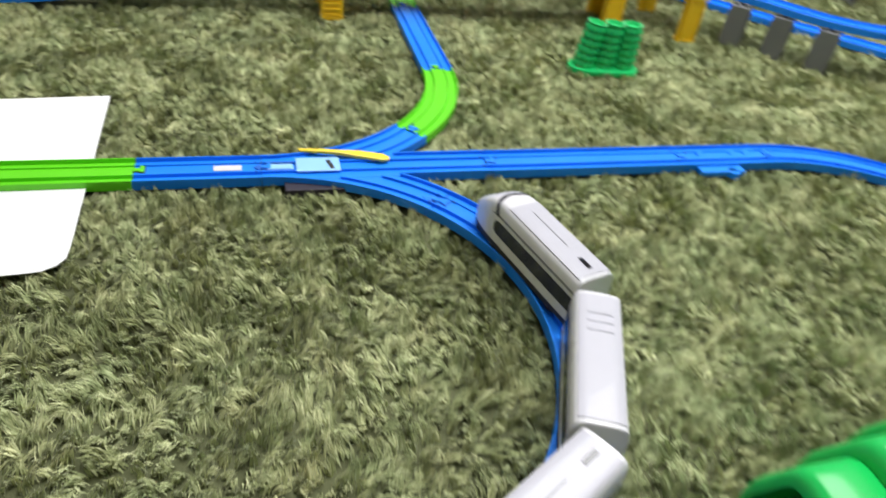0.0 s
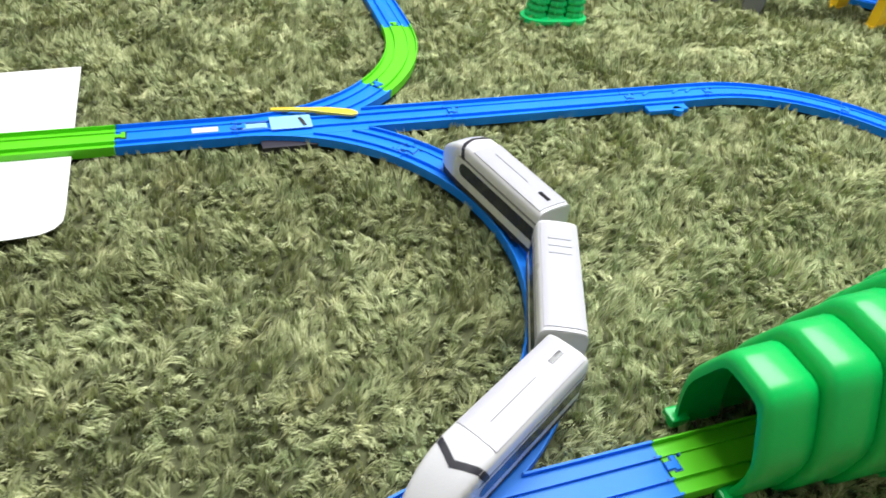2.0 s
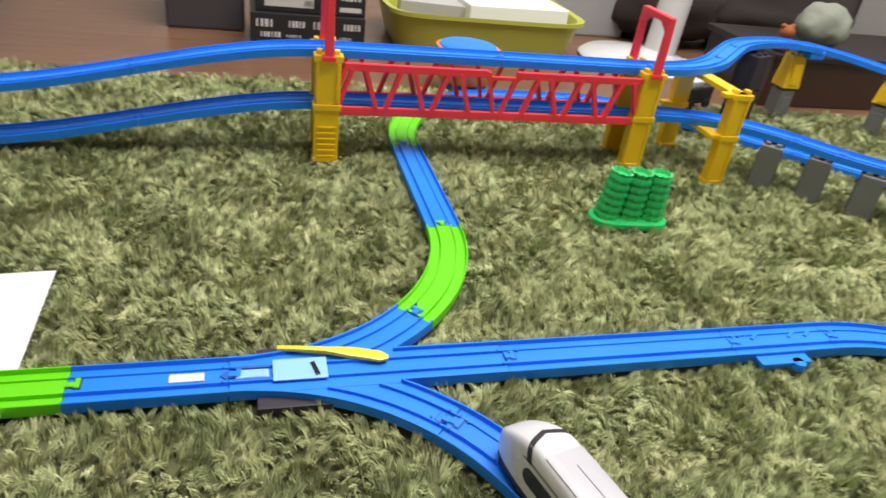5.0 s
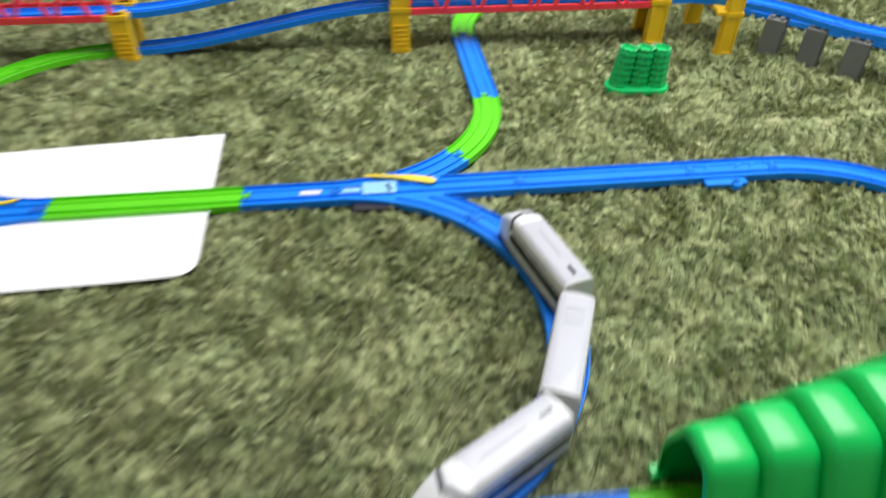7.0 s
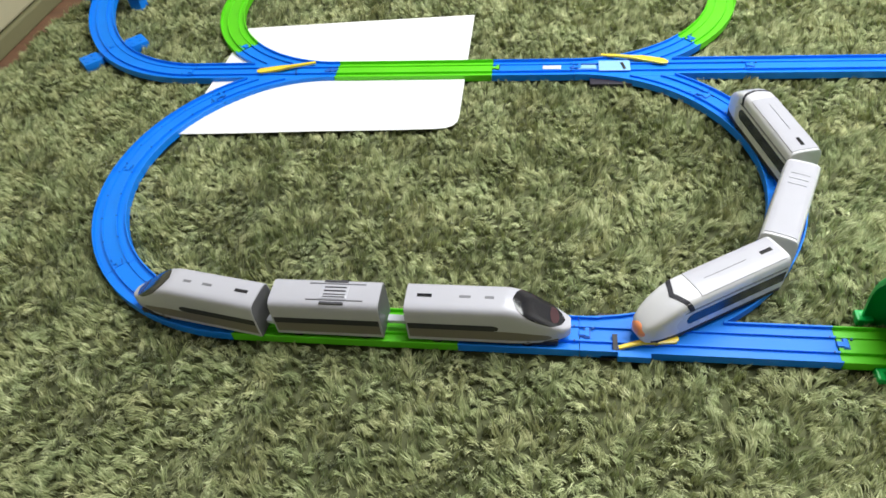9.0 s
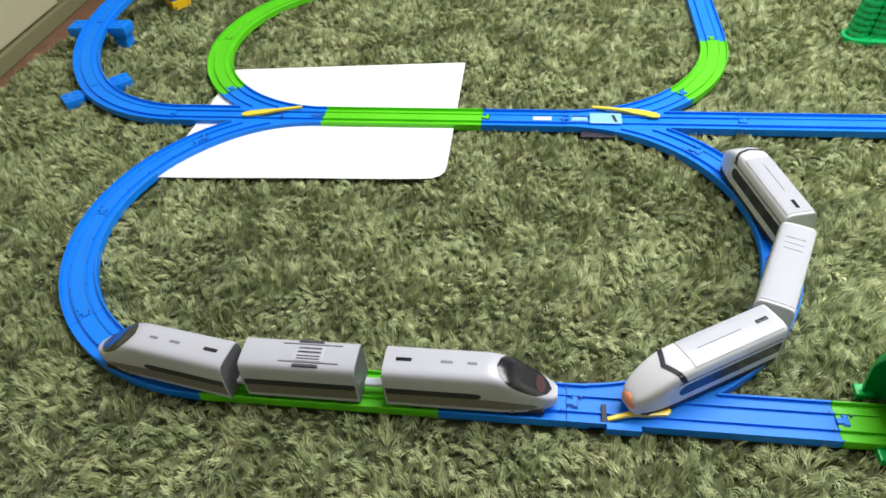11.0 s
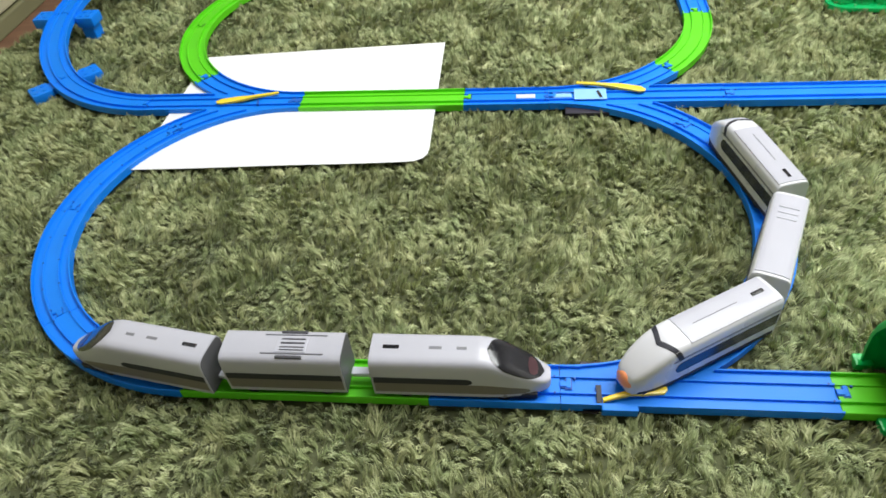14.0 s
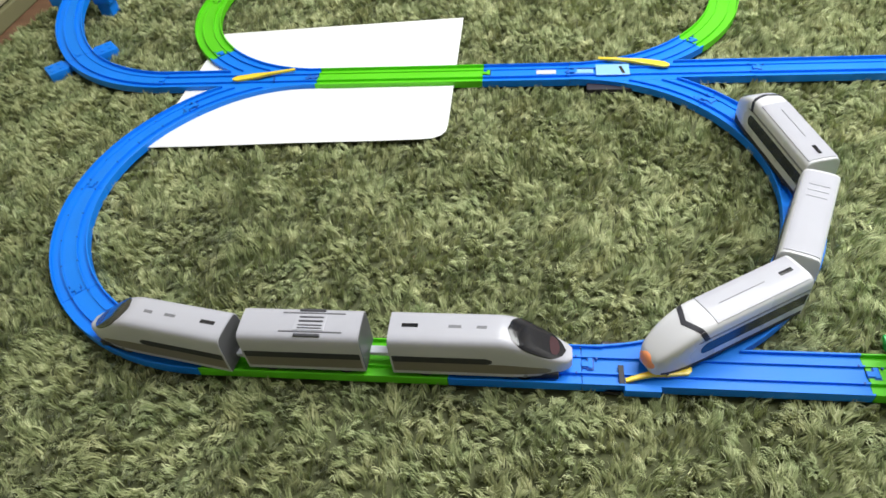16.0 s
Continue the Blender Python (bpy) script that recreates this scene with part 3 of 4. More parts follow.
def truss(d, deck, label, linked=False, first=0.0650):
    """A red lattice bridge of one rail's length: two lattice sides on a floor of cross ties."""
    x, y = along(d)
    ob = thing("truss_bridge", pose(x, y, deck, 0, 0, BTURN), label, "toy bridge", "truss bridges")
    L, lo, hi, w = DECK - 0.001, 0.0005, 0.0640, 0.0290
    for s in (-1, 1):
        yy = s * w
        bm = bmesh.new()
        add_box(bm, (L / 2 + 0.002, yy, lo + 0.005), (L, 0.006, 0.010), 0.0008)
        part("bottom_chord", bm, RED, ob)
        bm = bmesh.new()
        add_box(bm, (L / 2 + 0.001, yy, hi - 0.0045), (L - 0.036, 0.006, 0.009), 0.0008)
        part("top_chord", bm, RED, ob)
        for k in range(-1, 5):
            foot = first + 0.0587 * k
            for bottom, top in ((foot - 0.0055, foot - 0.0205), (foot + 0.0055, foot + 0.0225)):
                if 0.022 < top < L - 0.014 and 0.004 < bottom < L - 0.004:
                    bm = bmesh.new()
                    add_bar(bm, (bottom, yy, lo + 0.008), (top, yy, hi - 0.006), 0.0074, 0.0050)
                    part("lattice_bar", bm, RED, ob)
        if linked:
            box_part("link_bar", (L + 0.004, yy, hi - 0.0095), (0.044, 0.0050, 0.0045), RED, ob, 0.0006)
        bm = bmesh.new()
        add_bar(bm, (0.003, yy, lo + 0.004), (0.022, yy, hi - 0.002), 0.0056, 0.0044)
        part("end_post", bm, RED, ob)
        bm = bmesh.new()
        add_bar(bm, (L - 0.003, yy, lo + 0.004), (L - 0.016, yy, hi - 0.002), 0.0056, 0.0044)
        part("end_post", bm, RED, ob)
    for k in range(5):
        bm = bmesh.new()
        add_box(bm, (0.010 + k * (L - 0.020) / 4, 0, lo + 0.003), (0.008, 2 * w, 0.005), 0.0006)
        part("cross_tie", bm, RED, ob)
    return ob


truss(0.428, LEVEL1 - 0.002, "red plastic lattice bridge carrying a blue rail", True)
truss(0.428 + DECK, LEVEL1 - 0.002, "red plastic lattice bridge carrying a blue rail", False, 0.0276)
truss(-DECK, LEVEL1, "red plastic lattice bridge carrying a blue rail")


def gate(x, y, z, head, h=0.078, half=0.034):
    """A red catenary gate that straddles the upper rail."""
    ob = thing("red_gate", pose(x, y, z, 0, 0, head), "red plastic gate frame clipped over the upper rail", "gate", "red gates")
    for s in (-1, 1):
        bm = bmesh.new()
        add_box(bm, (0, s * half, h / 2), (0.011, 0.008, h), 0.0012, taper=0.8)
        part("post", bm, RED, ob)
        box_part("post_foot", (0, s * half, 0.003), (0.016, 0.010, 0.006), RED, ob, 0.001)
        bm = bmesh.new()
        add_bar(bm, (0, s * half * 0.96, h * 0.80), (0, s * half * 0.52, h - 0.006), 0.008, 0.007)
        add_bar(bm, (0, s * half * 0.98, h * 0.90), (0, s * half * 0.74, h - 0.004), 0.008, 0.007)
        part("brace", bm, RED, ob)
    bm = bmesh.new()
    add_box(bm, (0, 0, h - 0.004), (0.009, 2 * half, 0.009), 0.0015)
    part("cross_bar", bm, RED, ob)
    return ob


gate(*along(0.428), LEVEL2, BTURN)
gate(*along(0.852), LEVEL2, BTURN)
UC = (1.106, 0.629)


def on_loop(ang, r=R):
    return UC[0] + r * math.cos(radians(ang)), UC[1] + r * math.sin(radians(ang))


gate(*on_loop(33), 0.0965, 33 + 90)
gate(*on_loop(-46), 0.0745, -46 + 90)


def block_pier(x, y, head, size=(0.032, 0.044, 0.062), material=GREY, z=-0.004, taper=1.0, name="block_pier", label="dark grey plastic block pier under a blue rail"):
    ob = thing(name, pose(x, y, z, 0, 0, head), label, "block pier", "block piers")
    bm = bmesh.new()
    add_box(bm, (0, 0, size[2] / 2), size, 0.0014, taper=taper)
    for e in (-1, 1):
        add_box(bm, (e * size[0] * 0.5, 0, size[2] * 0.45), (0.003, size[1] * 0.55, size[2] * 0.66), 0.0008)
    part("block", bm, material, ob)
    for s in (-1, 1):
        bm = bmesh.new()
        for e in (-1, 1):
            add_cyl(bm, (e * size[0] * 0.25 * taper, s * size[1] * 0.28 * taper, size[2] + 0.0015), 0.0045, 0.004, 0.005, 10)
        part("stud", bm, material, ob, smooth=True)
    return ob


for x, y in ((0.872, 0.556), (0.916, 0.512), (0.958, 0.462)):
    block_pier(x, y, -44, (0.029, 0.031, 0.060), z=-0.004)
for ang, h in ((88, 0.119), (41, 0.099), (7, 0.089)):
    a = radians(ang)
    x, y = on_loop(ang)
    low = 0.050
    block_pier(x, y, ang, (0.030, 0.028, low))
    block_pier(x, y, ang, (0.036, 0.034, h - low - 0.012), YELLOW, low + 0.001, 0.72, "riser_block", "yellow plastic riser block on a grey pier")
    ob = thing("rail_clamp", pose(x + 0.020 * math.sin(a), y - 0.020 * math.cos(a), h, 0, 0, ang), "blue plastic clamp under the upper rail", "rail clamp", "rail clamps")
    box_part("clamp_body", (0, 0, -0.0045), (0.056, 0.030, 0.015), BLUE, ob, 0.003)

block_pier(-0.5258, 0.579, 45, (0.034, 0.036, 0.016), YELLOW, label="low yellow plastic foot block on the rug", name="foot_block")
block_pier(-0.5258, 0.579, 45, (0.030, 0.032, 0.041), BLUE, 0.0130, label="blue plastic block pier on a yellow foot")
block_pier(1.347, 0.612, -4, (0.028, 0.028, 0.062), label="dark grey plastic column beside the loop")
for k in range(2):
    block_pier(0.990, 0.795, 24, (0.040, 0.036, 0.058), DARK_BOX, -0.004 + 0.0625 * k, label="dark plastic block pier behind the loop")

# ---- tunnel ----
TX, TY = 0.404, -0.2085


def arch(w, h):
    """Arch outline, foot to foot: upright sides, sloping shoulders and a flat crown, with eased corners."""
    half = [(0.78, 0.0), (0.90, 0.14), (0.97, 0.28), (1.0, 0.40), (0.995, 0.49), (0.955, 0.57), (0.88, 0.645), (0.62, 0.88), (0.53, 0.945), (0.42, 0.985), (0.27, 1.0)]
    return [(-w * u, h * v) for u, v in half] + [(w * u, h * v) for u, v in reversed(half)]


def tunnel():
    ob = thing("toy_tunnel", pose(TX, TY, -0.004), "glossy green plastic toy tunnel of stepped arched sections", "toy tunnel")
    step, count = 0.0360, 10
    for k in range(count):
        rise = min(k, count - 1 - k)
        w, h = 0.0370 + 0.0062 * rise, 0.089 + 0.0118 * rise
        rows = [(0.0, 0.93), (0.002, 0.975), (0.006, 1.0), (step - 0.004, 1.012), (step, 0.985)]
        if k >= count / 2:
            rows = [(step - a, b) for a, b in reversed(rows)]
        verts, faces = [], []
        outer = [[(k * step + dx, u, v) for u, v in arch(w * sc, h * sc)] for dx, sc in rows]
        inner = [[(x, u * 0.90, v * 0.93) for x, u, v in row] for row in outer]
        m = len(outer[0])
        for row in outer + inner:
            verts += row
        q = len(rows)
        for i in range(q - 1):
            for j in range(m - 1):
                a = i * m + j
                faces.append((a, a + 1, a + m + 1, a + m))
                b = (q + i) * m + j
                faces.append((b, b + m, b + m + 1, b + 1))
        for i, flip in ((0, False), (q - 1, True)):
            for j in range(m - 1):
                a, b = i * m + j, (q + i) * m + j
                faces.append((a, b, b + 1, a + 1) if not flip else (a, a + 1, b + 1, b))
        for j in (0, m - 1):
            for i in range(q - 1):
                a, b = i * m + j, (q + i) * m + j
                faces.append((a, a + m, b + m, b))
        bmx = bmesh.new()
        me = mesh_from("arch_section", verts, faces, TUNNEL_GREEN)
        bmx.from_mesh(me)
        bpy.data.meshes.remove(me)
        part("arch_section", bmx, TUNNEL_GREEN, ob, smooth=True, angle=50)
    for s in (-1, 1):
        box_part("foot_tab", (0.002, s * 0.030, 0.005), (0.014, 0.012, 0.008), TUNNEL_GREEN, ob, 0.0015)
    return ob


tunnel()


# ---- toy trees ----
def conifer(parent, m, shift=0.0):
    """A moulded conifer: flared tiers with a toothed outline and a toothed, hollow top."""
    n, verts, faces, rings = 20, [], [], []
    for i in range(6):
        z0 = 0.006 + shift + i * 0.0094
        r = 0.0152 - 0.0003 * i
        rings += [(r * 0.88, z0, 0.0), (r * 1.04, z0 + 0.0010, 0.0), (r * 1.06, z0 + 0.0034, 0.0), (r * 0.98, z0 + 0.0070, 0.0), (r * 0.88, z0 + 0.0088, 0.0)]
    rings += [(0.0134, 0.0630, 0.0020), (0.0112, 0.0634, 0.0016), (0.0090, 0.0600, 0.0)]
    for r, z, tooth in rings:
        for a in range(n):
            q = r * (1.0 if a % 2 == 0 else 0.90)
            w = 2 * math.pi * a / n
            verts.append((q * math.cos(w), q * math.sin(w), z + (tooth if a % 2 == 0 else 0.0)))
    for k in range(len(rings) - 1):
        for a in range(n):
            b = (a + 1) % n
            faces.append((k * n + a, k * n + b, (k + 1) * n + b, (k + 1) * n + a))
    faces += [tuple(range(n))[::-1], tuple(range((len(rings) - 1) * n, len(rings) * n))]
    sub("tree", mesh_from("tree", verts, faces, TREE_GREEN, True, 25), parent, "", m)


def toy_trees():
    ob = thing("toy_trees", pose(0.607, 0.447, -0.003, 0, 0, -6), "three green ribbed plastic toy conifers on one base", "toy tree")
    bm = bmesh.new()
    for e in (-1, 1):
        add_cyl(bm, (e * 0.027, 0.003, 0.0035), 0.0215, 0.0205, 0.007, 24)
    add_box(bm, (0, 0.003, 0.0034), (0.054, 0.0424, 0.0066), 0.0008)
    part("base_plate", bm, TREE_GREEN, ob, smooth=True)
    for k, dx in enumerate((-0.027, 0.001, 0.029)):
        conifer(ob, pose(dx, 0.006, 0, 0, 6 - 3.5 * k, 0), (0.0, -0.0030, 0.0)[k])


toy_trees()

# ---- sheet of paper ----
def paper():
    """A thin white sheet with one rounded corner, slightly wavy on the pile."""
    ob = thing("paper_sheet", pose(0, 0, 0.0), "large white sheet of paper lying under the rails", "paper")
    c = [Vector((-0.342, 0.076, 0)), Vector((0.019, 0.089, 0)), Vector((0.016, 0.366, 0)), Vector((-0.332, 0.340, 0))]
    nx, ny = 24, 20
    verts, faces = [], []
    for layer in (0, 1):
        for j in range(ny + 1):
            for i in range(nx + 1):
                fx, fy = i / nx, j / ny
                lo, hi = c[0].lerp(c[1], fx), c[3].lerp(c[2], fx)
                q = lo.lerp(hi, fy)
                r = 0.06
                dx, dy = (1 - fx) / r, fy / (r * 1.25)
                if dx < 1 and dy < 1 and (1 - dx) ** 2 + (1 - dy) ** 2 > 1:
                    k = 1 / math.hypot(1 - dx, 1 - dy)
                    fx2, fy2 = 1 - (1 - (1 - dx) * k) * r, (1 - (1 - dy) * k) * r * 1.25
                    q = c[0].lerp(c[1], fx2).lerp(c[3].lerp(c[2], fx2), fy2)
                edge = min(fx, 1 - fx, fy, 1 - fy)
                z = 0.0034 + 0.0016 * noise.noise((q.x * 9, q.y * 9, 3)) * min(1, edge * 8 + 0.5) - (0.0006 if layer else 0)
                verts.append((q.x, q.y, z))
    k = (nx + 1) * (ny + 1)
    for j in range(ny):
        for i in range(nx):
            a = j * (nx + 1) + i
            faces.append((a, a + 1, a + nx + 2, a + nx + 1))
            faces.append((k + a, k + a + nx + 1, k + a + nx + 2, k + a + 1))
    ring = [i for i in range(nx + 1)] + [j * (nx + 1) + nx for j in range(1, ny + 1)] + [ny * (nx + 1) + i for i in range(nx - 1, -1, -1)] + [j * (nx + 1) for j in range(ny - 1, 0, -1)]
    for a, b in zip(ring, ring[1:] + ring[:1]):
        faces.append((a, k + a, k + b, b))
    sub("sheet", mesh_from("sheet", verts, faces, PAPER, True, 60), ob)


paper()


# ---- trains ----
def oval(s):
    """The middle line of the oval, clockwise from the end of the far straight: place and heading."""
    s %= 2 * math.pi * R + 4 * AX
    bend = math.pi * R
    if s < bend:
        a = s / R
        return AX + R * math.sin(a), R * math.cos(a), -a
    s -= bend
    if s < 2 * AX:
        return AX - s, -R, math.pi
    s -= 2 * AX
    if s < bend:
        a = s / R
        return -AX - R * math.sin(a), -R * math.cos(a), math.pi - a
    return -AX + (s - bend), R, 0.0


SECTION = [(1.0, 0.0), (1.012, 0.2), (1.012, 0.45), (1.005, 0.66), (0.99, 0.79), (0.955, 0.875), (0.89, 0.94), (0.76, 0.978), (0.5, 0.995), (0.0, 1.0)]


def sec_width(v):
    for (u0, v0), (u1, v1) in zip(SECTION, SECTION[1:]):
        if v0 <= v <= v1:
            return u0 + (u1 - u0) * (v - v0) / (v1 - v0)
    return 0.0


def shell_size(x, L, nose, kind):
    """Half width, height and belly lift of a car's shell at x metres from its front end."""
    W, H = 0.0165, 0.0425
    if not nose or x >= nose:
        return W, H, 0.0
    f = x / nose
    if kind == "silver":
        return W * (0.34 + 0.66 * (1 - (1 - f) ** 2.4) ** 0.6), H * (0.30 + 0.70 * math.sin(f * math.pi / 2) ** 1.35), 0.003 * (1 - f) ** 2
    return W * (0.42 + 0.58 * (1 - (1 - f) ** 2.6) ** 0.55), H * (0.40 + 0.60 * math.sin(f * math.pi / 2) ** 0.85), 0.002 * (1 - f) ** 2


def car(name, L, nose, kind, label, group):
    """One toy railway car, its front end towards +x, standing with its wheels on z = 0."""
    ob = thing(name, None, label, "toy train car", group)
    base = 0.0056
    stations = [L * i / 60 for i in range(61)]
    body = WHITE if kind == "white" else SILVER

    def place(x, u, v, grow=0.0):
        w, h, lift = shell_size(x, L, nose, kind)
        return (L / 2 - x, u * (w + grow), base + lift + v * (h - lift) + (grow if v > 0.8 else 0))

    ring = [(-u, v) for u, v in SECTION] + [(u, v) for u, v in reversed(SECTION[:-1])]
    verts, faces = [], []
    k = len(ring)
    for x in stations:
        verts += [place(x, u, v) for u, v in ring]
    for i in range(60):
        for j in range(k):
            a, b = i * k + j, i * k + (j + 1) % k
            faces.append((a, b, b + k, a + k))
    faces += [tuple(range(k))[::-1], tuple(range(60 * k, 61 * k))]
    sub("body_shell", mesh_from("body_shell", verts, faces, body, True, 40), ob)

    def side_band(pname, v0, v1, x0, x1, material, grow=0.00025, text=""):
        for s in (-1, 1):
            verts, faces = [], []
            n = 24
            for i in range(n + 1):
                x = x0 + (x1 - x0) * (i / n) ** 1.6
                squeeze = math.sqrt(max(0.02, 1 - (1 - min(1.0, (x - x0) / 0.006)) ** 2)) if nose and x0 > 0.01 else 1.0
                vm, vh = (v0 + v1) / 2, (v1 - v0) / 2 * squeeze
                for v in (vm - vh, vm, vm + vh):
                    verts.append(place(x, s * sec_width(v), v, grow))
                for v in (vm + vh, vm, vm - vh):
                    verts.append(place(x, s * sec_width(v), v, -0.0004))
            for i in range(n):
                for j in range(6):
                    a, b = i * 6 + j, i * 6 + (j + 1) % 6
                    faces.append((a, b, b + 6, a + 6))
            faces += [tuple(range(6))[::-1], tuple(range(n * 6, n * 6 + 6))]
            bmx = bmesh.new()
            me = mesh_from(pname, verts, faces, material)
            bmx.from_mesh(me)
            bpy.data.meshes.remove(me)
            part(pname, bmx, material, ob, text, True, 40)

    def roof_patch(pname, x0, x1, half0, half1, material, grow=0.0004, tip=0.0, vee=0.0):
        """A patch that hugs the shell's top; half: its reach on either side, 1 being half-way down the flank."""
        n, mm = 16, 12
        line = SECTION[:2:-1]
        steps = [0.0]
        for (u0, v0), (u1, v1) in zip(line, line[1:]):
            steps.append(steps[-1] + math.hypot((u1 - u0) * 0.4, v1 - v0))
        verts, faces = [], []
        for layer in (1, 0):
            for i in range(n + 1):
                f = i / n
                hw = half0 + (half1 - half0) * f
                if tip:
                    hw *= math.sqrt(max(0.0025, 1 - abs(2 * f - 1) ** tip))
                for j in range(mm + 1):
                    q = hw * (2 * j / mm - 1)
                    d = abs(q) * steps[-1]
                    g = next((k for k in range(len(steps) - 1) if d <= steps[k + 1] + 1e-9), len(steps) - 2)
                    r = (d - steps[g]) / (steps[g + 1] - steps[g])
                    u, v = (line[g][c] + (line[g + 1][c] - line[g][c]) * r for c in (0, 1))
                    w = place(x0 + (x1 - x0) * f + vee * abs(q), math.copysign(u, q), v)
                    off = grow if layer else -0.0006
                    verts.append((w[0], w[1] + math.copysign(off * u * u, q), w[2] + off))
        o = (n + 1) * (mm + 1)
        for i in range(n):
            for j in range(mm):
                a = i * (mm + 1) + j
                faces.append((a, a + 1, a + mm + 2, a + mm + 1))
                faces.append((o + a, o + a + mm + 1, o + a + mm + 2, o + a + 1))
        rim = list(range(mm + 1)) + [i * (mm + 1) + mm for i in range(1, n + 1)] + [n * (mm + 1) + j for j in range(mm - 1, -1, -1)] + [i * (mm + 1) for i in range(n - 1, 0, -1)]
        for a, b in zip(rim, rim[1:] + rim[:1]):
            faces.append((a, o + a, o + b, b))
        bmx = bmesh.new()
        me = mesh_from(pname, verts, faces, material)
        bmx.from_mesh(me)
        bpy.data.meshes.remove(me)
        part(pname, bmx, material, ob, "", True, 40)

    if kind == "white":
        start = 0.037 if nose else 0.0015
        side_band("window_band", 0.30, 0.60, start, L - 0.0015, NAVY, text="dark navy window band")
        side_band("roof_line", 0.685, 0.735, start * 0.9, L - 0.0015, ROOF_GREY)
        side_band("skirt_band", 0.0, 0.10, 0.006 if nose else 0.0015, L - 0.0015, CHASSIS)
        if nose:
            roof_patch("roof_panel", 0.050, L - 0.003, 0.50, 0.50, ROOF_WHITE, 0.0007)
            roof_patch("windscreen", 0.0275, 0.0318, 0.92, 0.92, CHASSIS, 0.0004, vee=0.0120)
            bm = bmesh.new()
            bmesh.ops.create_icosphere(bm, subdivisions=3, radius=1.0, matrix=Matrix.Translation((L / 2 - 0.0022, 0, base + 0.0112)) @ Matrix.Diagonal((0.0050, 0.0090, 0.0080, 1)))
            part("nose_lamp", bm, ORANGE, ob, "orange nose lamp", True, 80)
            roof_patch("roof_slot", L - 0.021, L - 0.009, 0.065, 0.065, BLACK, 0.0011)
            roof_patch("roof_seam", 0.062, 0.106, 0.012, 0.012, ROOF_GREY, 0.0010)
        else:
            roof_patch("roof_panel", 0.003, L - 0.003, 0.50, 0.50, ROOF_WHITE, 0.0007)
            for dx in (0.018, 0.026, 0.034):
                roof_patch("roof_vent", L - dx - 0.004, L - dx, 0.3, 0.3, ROOF_WHITE, 0.0012)
    else:
        start = 0.062 if nose else 0.0015
        side_band("window_band", 0.39, 0.56, start, L - 0.0015, CHASSIS, text="narrow black window band")
        side_band("side_panel", 0.10, 0.385, 0.016 if nose else 0.0015, L - 0.0015, CREAM_SHADED, 0.00012, "cream lower side darkened by painted shade")
        if nose:
            roof_patch("canopy", 0.0050, 0.0500, 0.62, 0.62, BLACK, 0.0005, 2.4)
            roof_patch("canopy_tint", 0.010, 0.018, 0.34, 0.42, PINK, 0.0008, 3.0)
            roof_patch("roof_slot", L - 0.023, L - 0.010, 0.065, 0.065, BLACK, 0.0003)
            roof_patch("roof_mark", 0.066, 0.074, 0.05, 0.05, ROOF_GREY, 0.0002)
            roof_patch("roof_mark", 0.086, 0.096, 0.05, 0.05, ROOF_GREY, 0.0002)
        else:
            roof = base + 0.0425
            for q in (-1, 1):
                box_part("pantograph_rail", (-0.010, q * 0.0092, roof - 0.0003), (0.052, 0.0010, 0.0014), ROOF_GREY, ob, 0.0003)
                box_part("pantograph_cover", (-0.008, q * 0.0124, roof - 0.0009), (0.022, 0.0026, 0.0024), ROOF_DARK, ob, 0.0008)
            for q, w in ((-0.0048, 0.0013), (-0.0008, 0.0016), (0.0032, 0.0011), (0.0060, 0.0010)):
                box_part("pantograph_bar", (-0.009, q, roof + 0.0002), (0.020, w, 0.0014), ROOF_DARK, ob, 0.0003)
            box_part("pantograph_base", (-0.008, 0, roof - 0.0002), (0.026, 0.016, 0.0012), SILVER, ob, 0.0004)
    for end in ((-1,) if nose else (-1, 1)):
        wall = [(end * (L / 2 + 0.0004), u * 0.0158, base + v * 0.0415) for u, v in ring]
        back = [(end * (L / 2 - 0.0030), y, z) for _, y, z in wall]
        rims = [(j, (j + 1) % k, (j + 1) % k + k, j + k) for j in range(k)]
        sub("end_wall", mesh_from("end_wall", wall + back, [tuple(range(k)), tuple(range(2 * k - 1, k - 1, -1))] + rims, GANGWAY_PALE if kind == "white" else GANGWAY, False), ob, "plain gangway end")
    bm = bmesh.new()
    add_box(bm, (0.004 if nose else 0, 0, 0.0052), (L * (0.80 if nose else 0.94), 0.029, 0.0075), 0.0012)
    part("chassis", bm, CHASSIS, ob)
    for wx in (-L * 0.32, L * 0.24 if nose else L * 0.32):
        for s in (-1, 1):
            bm = bmesh.new()
            add_cyl(bm, (wx, s * 0.0128, 0.0068), 0.0068, 0.0068, 0.004, 18, pose(0, 0, 0, 90))
            wheel = part("wheel", bm, CHASSIS, ob, smooth=True)
            bm = bmesh.new()
            add_cyl(bm, (wx, s * 0.0150, 0.0068), 0.0030, 0.0026, 0.002, 12, pose(0, 0, 0, 90))
            part("hub", bm, ROOF_GREY, wheel, smooth=True)
    if nose:
        bm = bmesh.new()
        add_box(bm, (-L / 2 - 0.009, 0, 0.0120), (0.024, 0.0075, 0.0045), 0.0010)
        part("coupler", bm, CHROME, ob, "clear plastic coupler")
    return ob


def on_rails(s, backwards=False, wheelbase=0.074):
    (x0, y0, _), (x1, y1, _) = oval(s - wheelbase / 2), oval(s + wheelbase / 2)
    a = math.degrees(math.atan2(y1 - y0, x1 - x0))
    return pose((x0 + x1) / 2, (y0 + y1) / 2, 0.0060, 0, 0, a + (180 if backwards else 0))


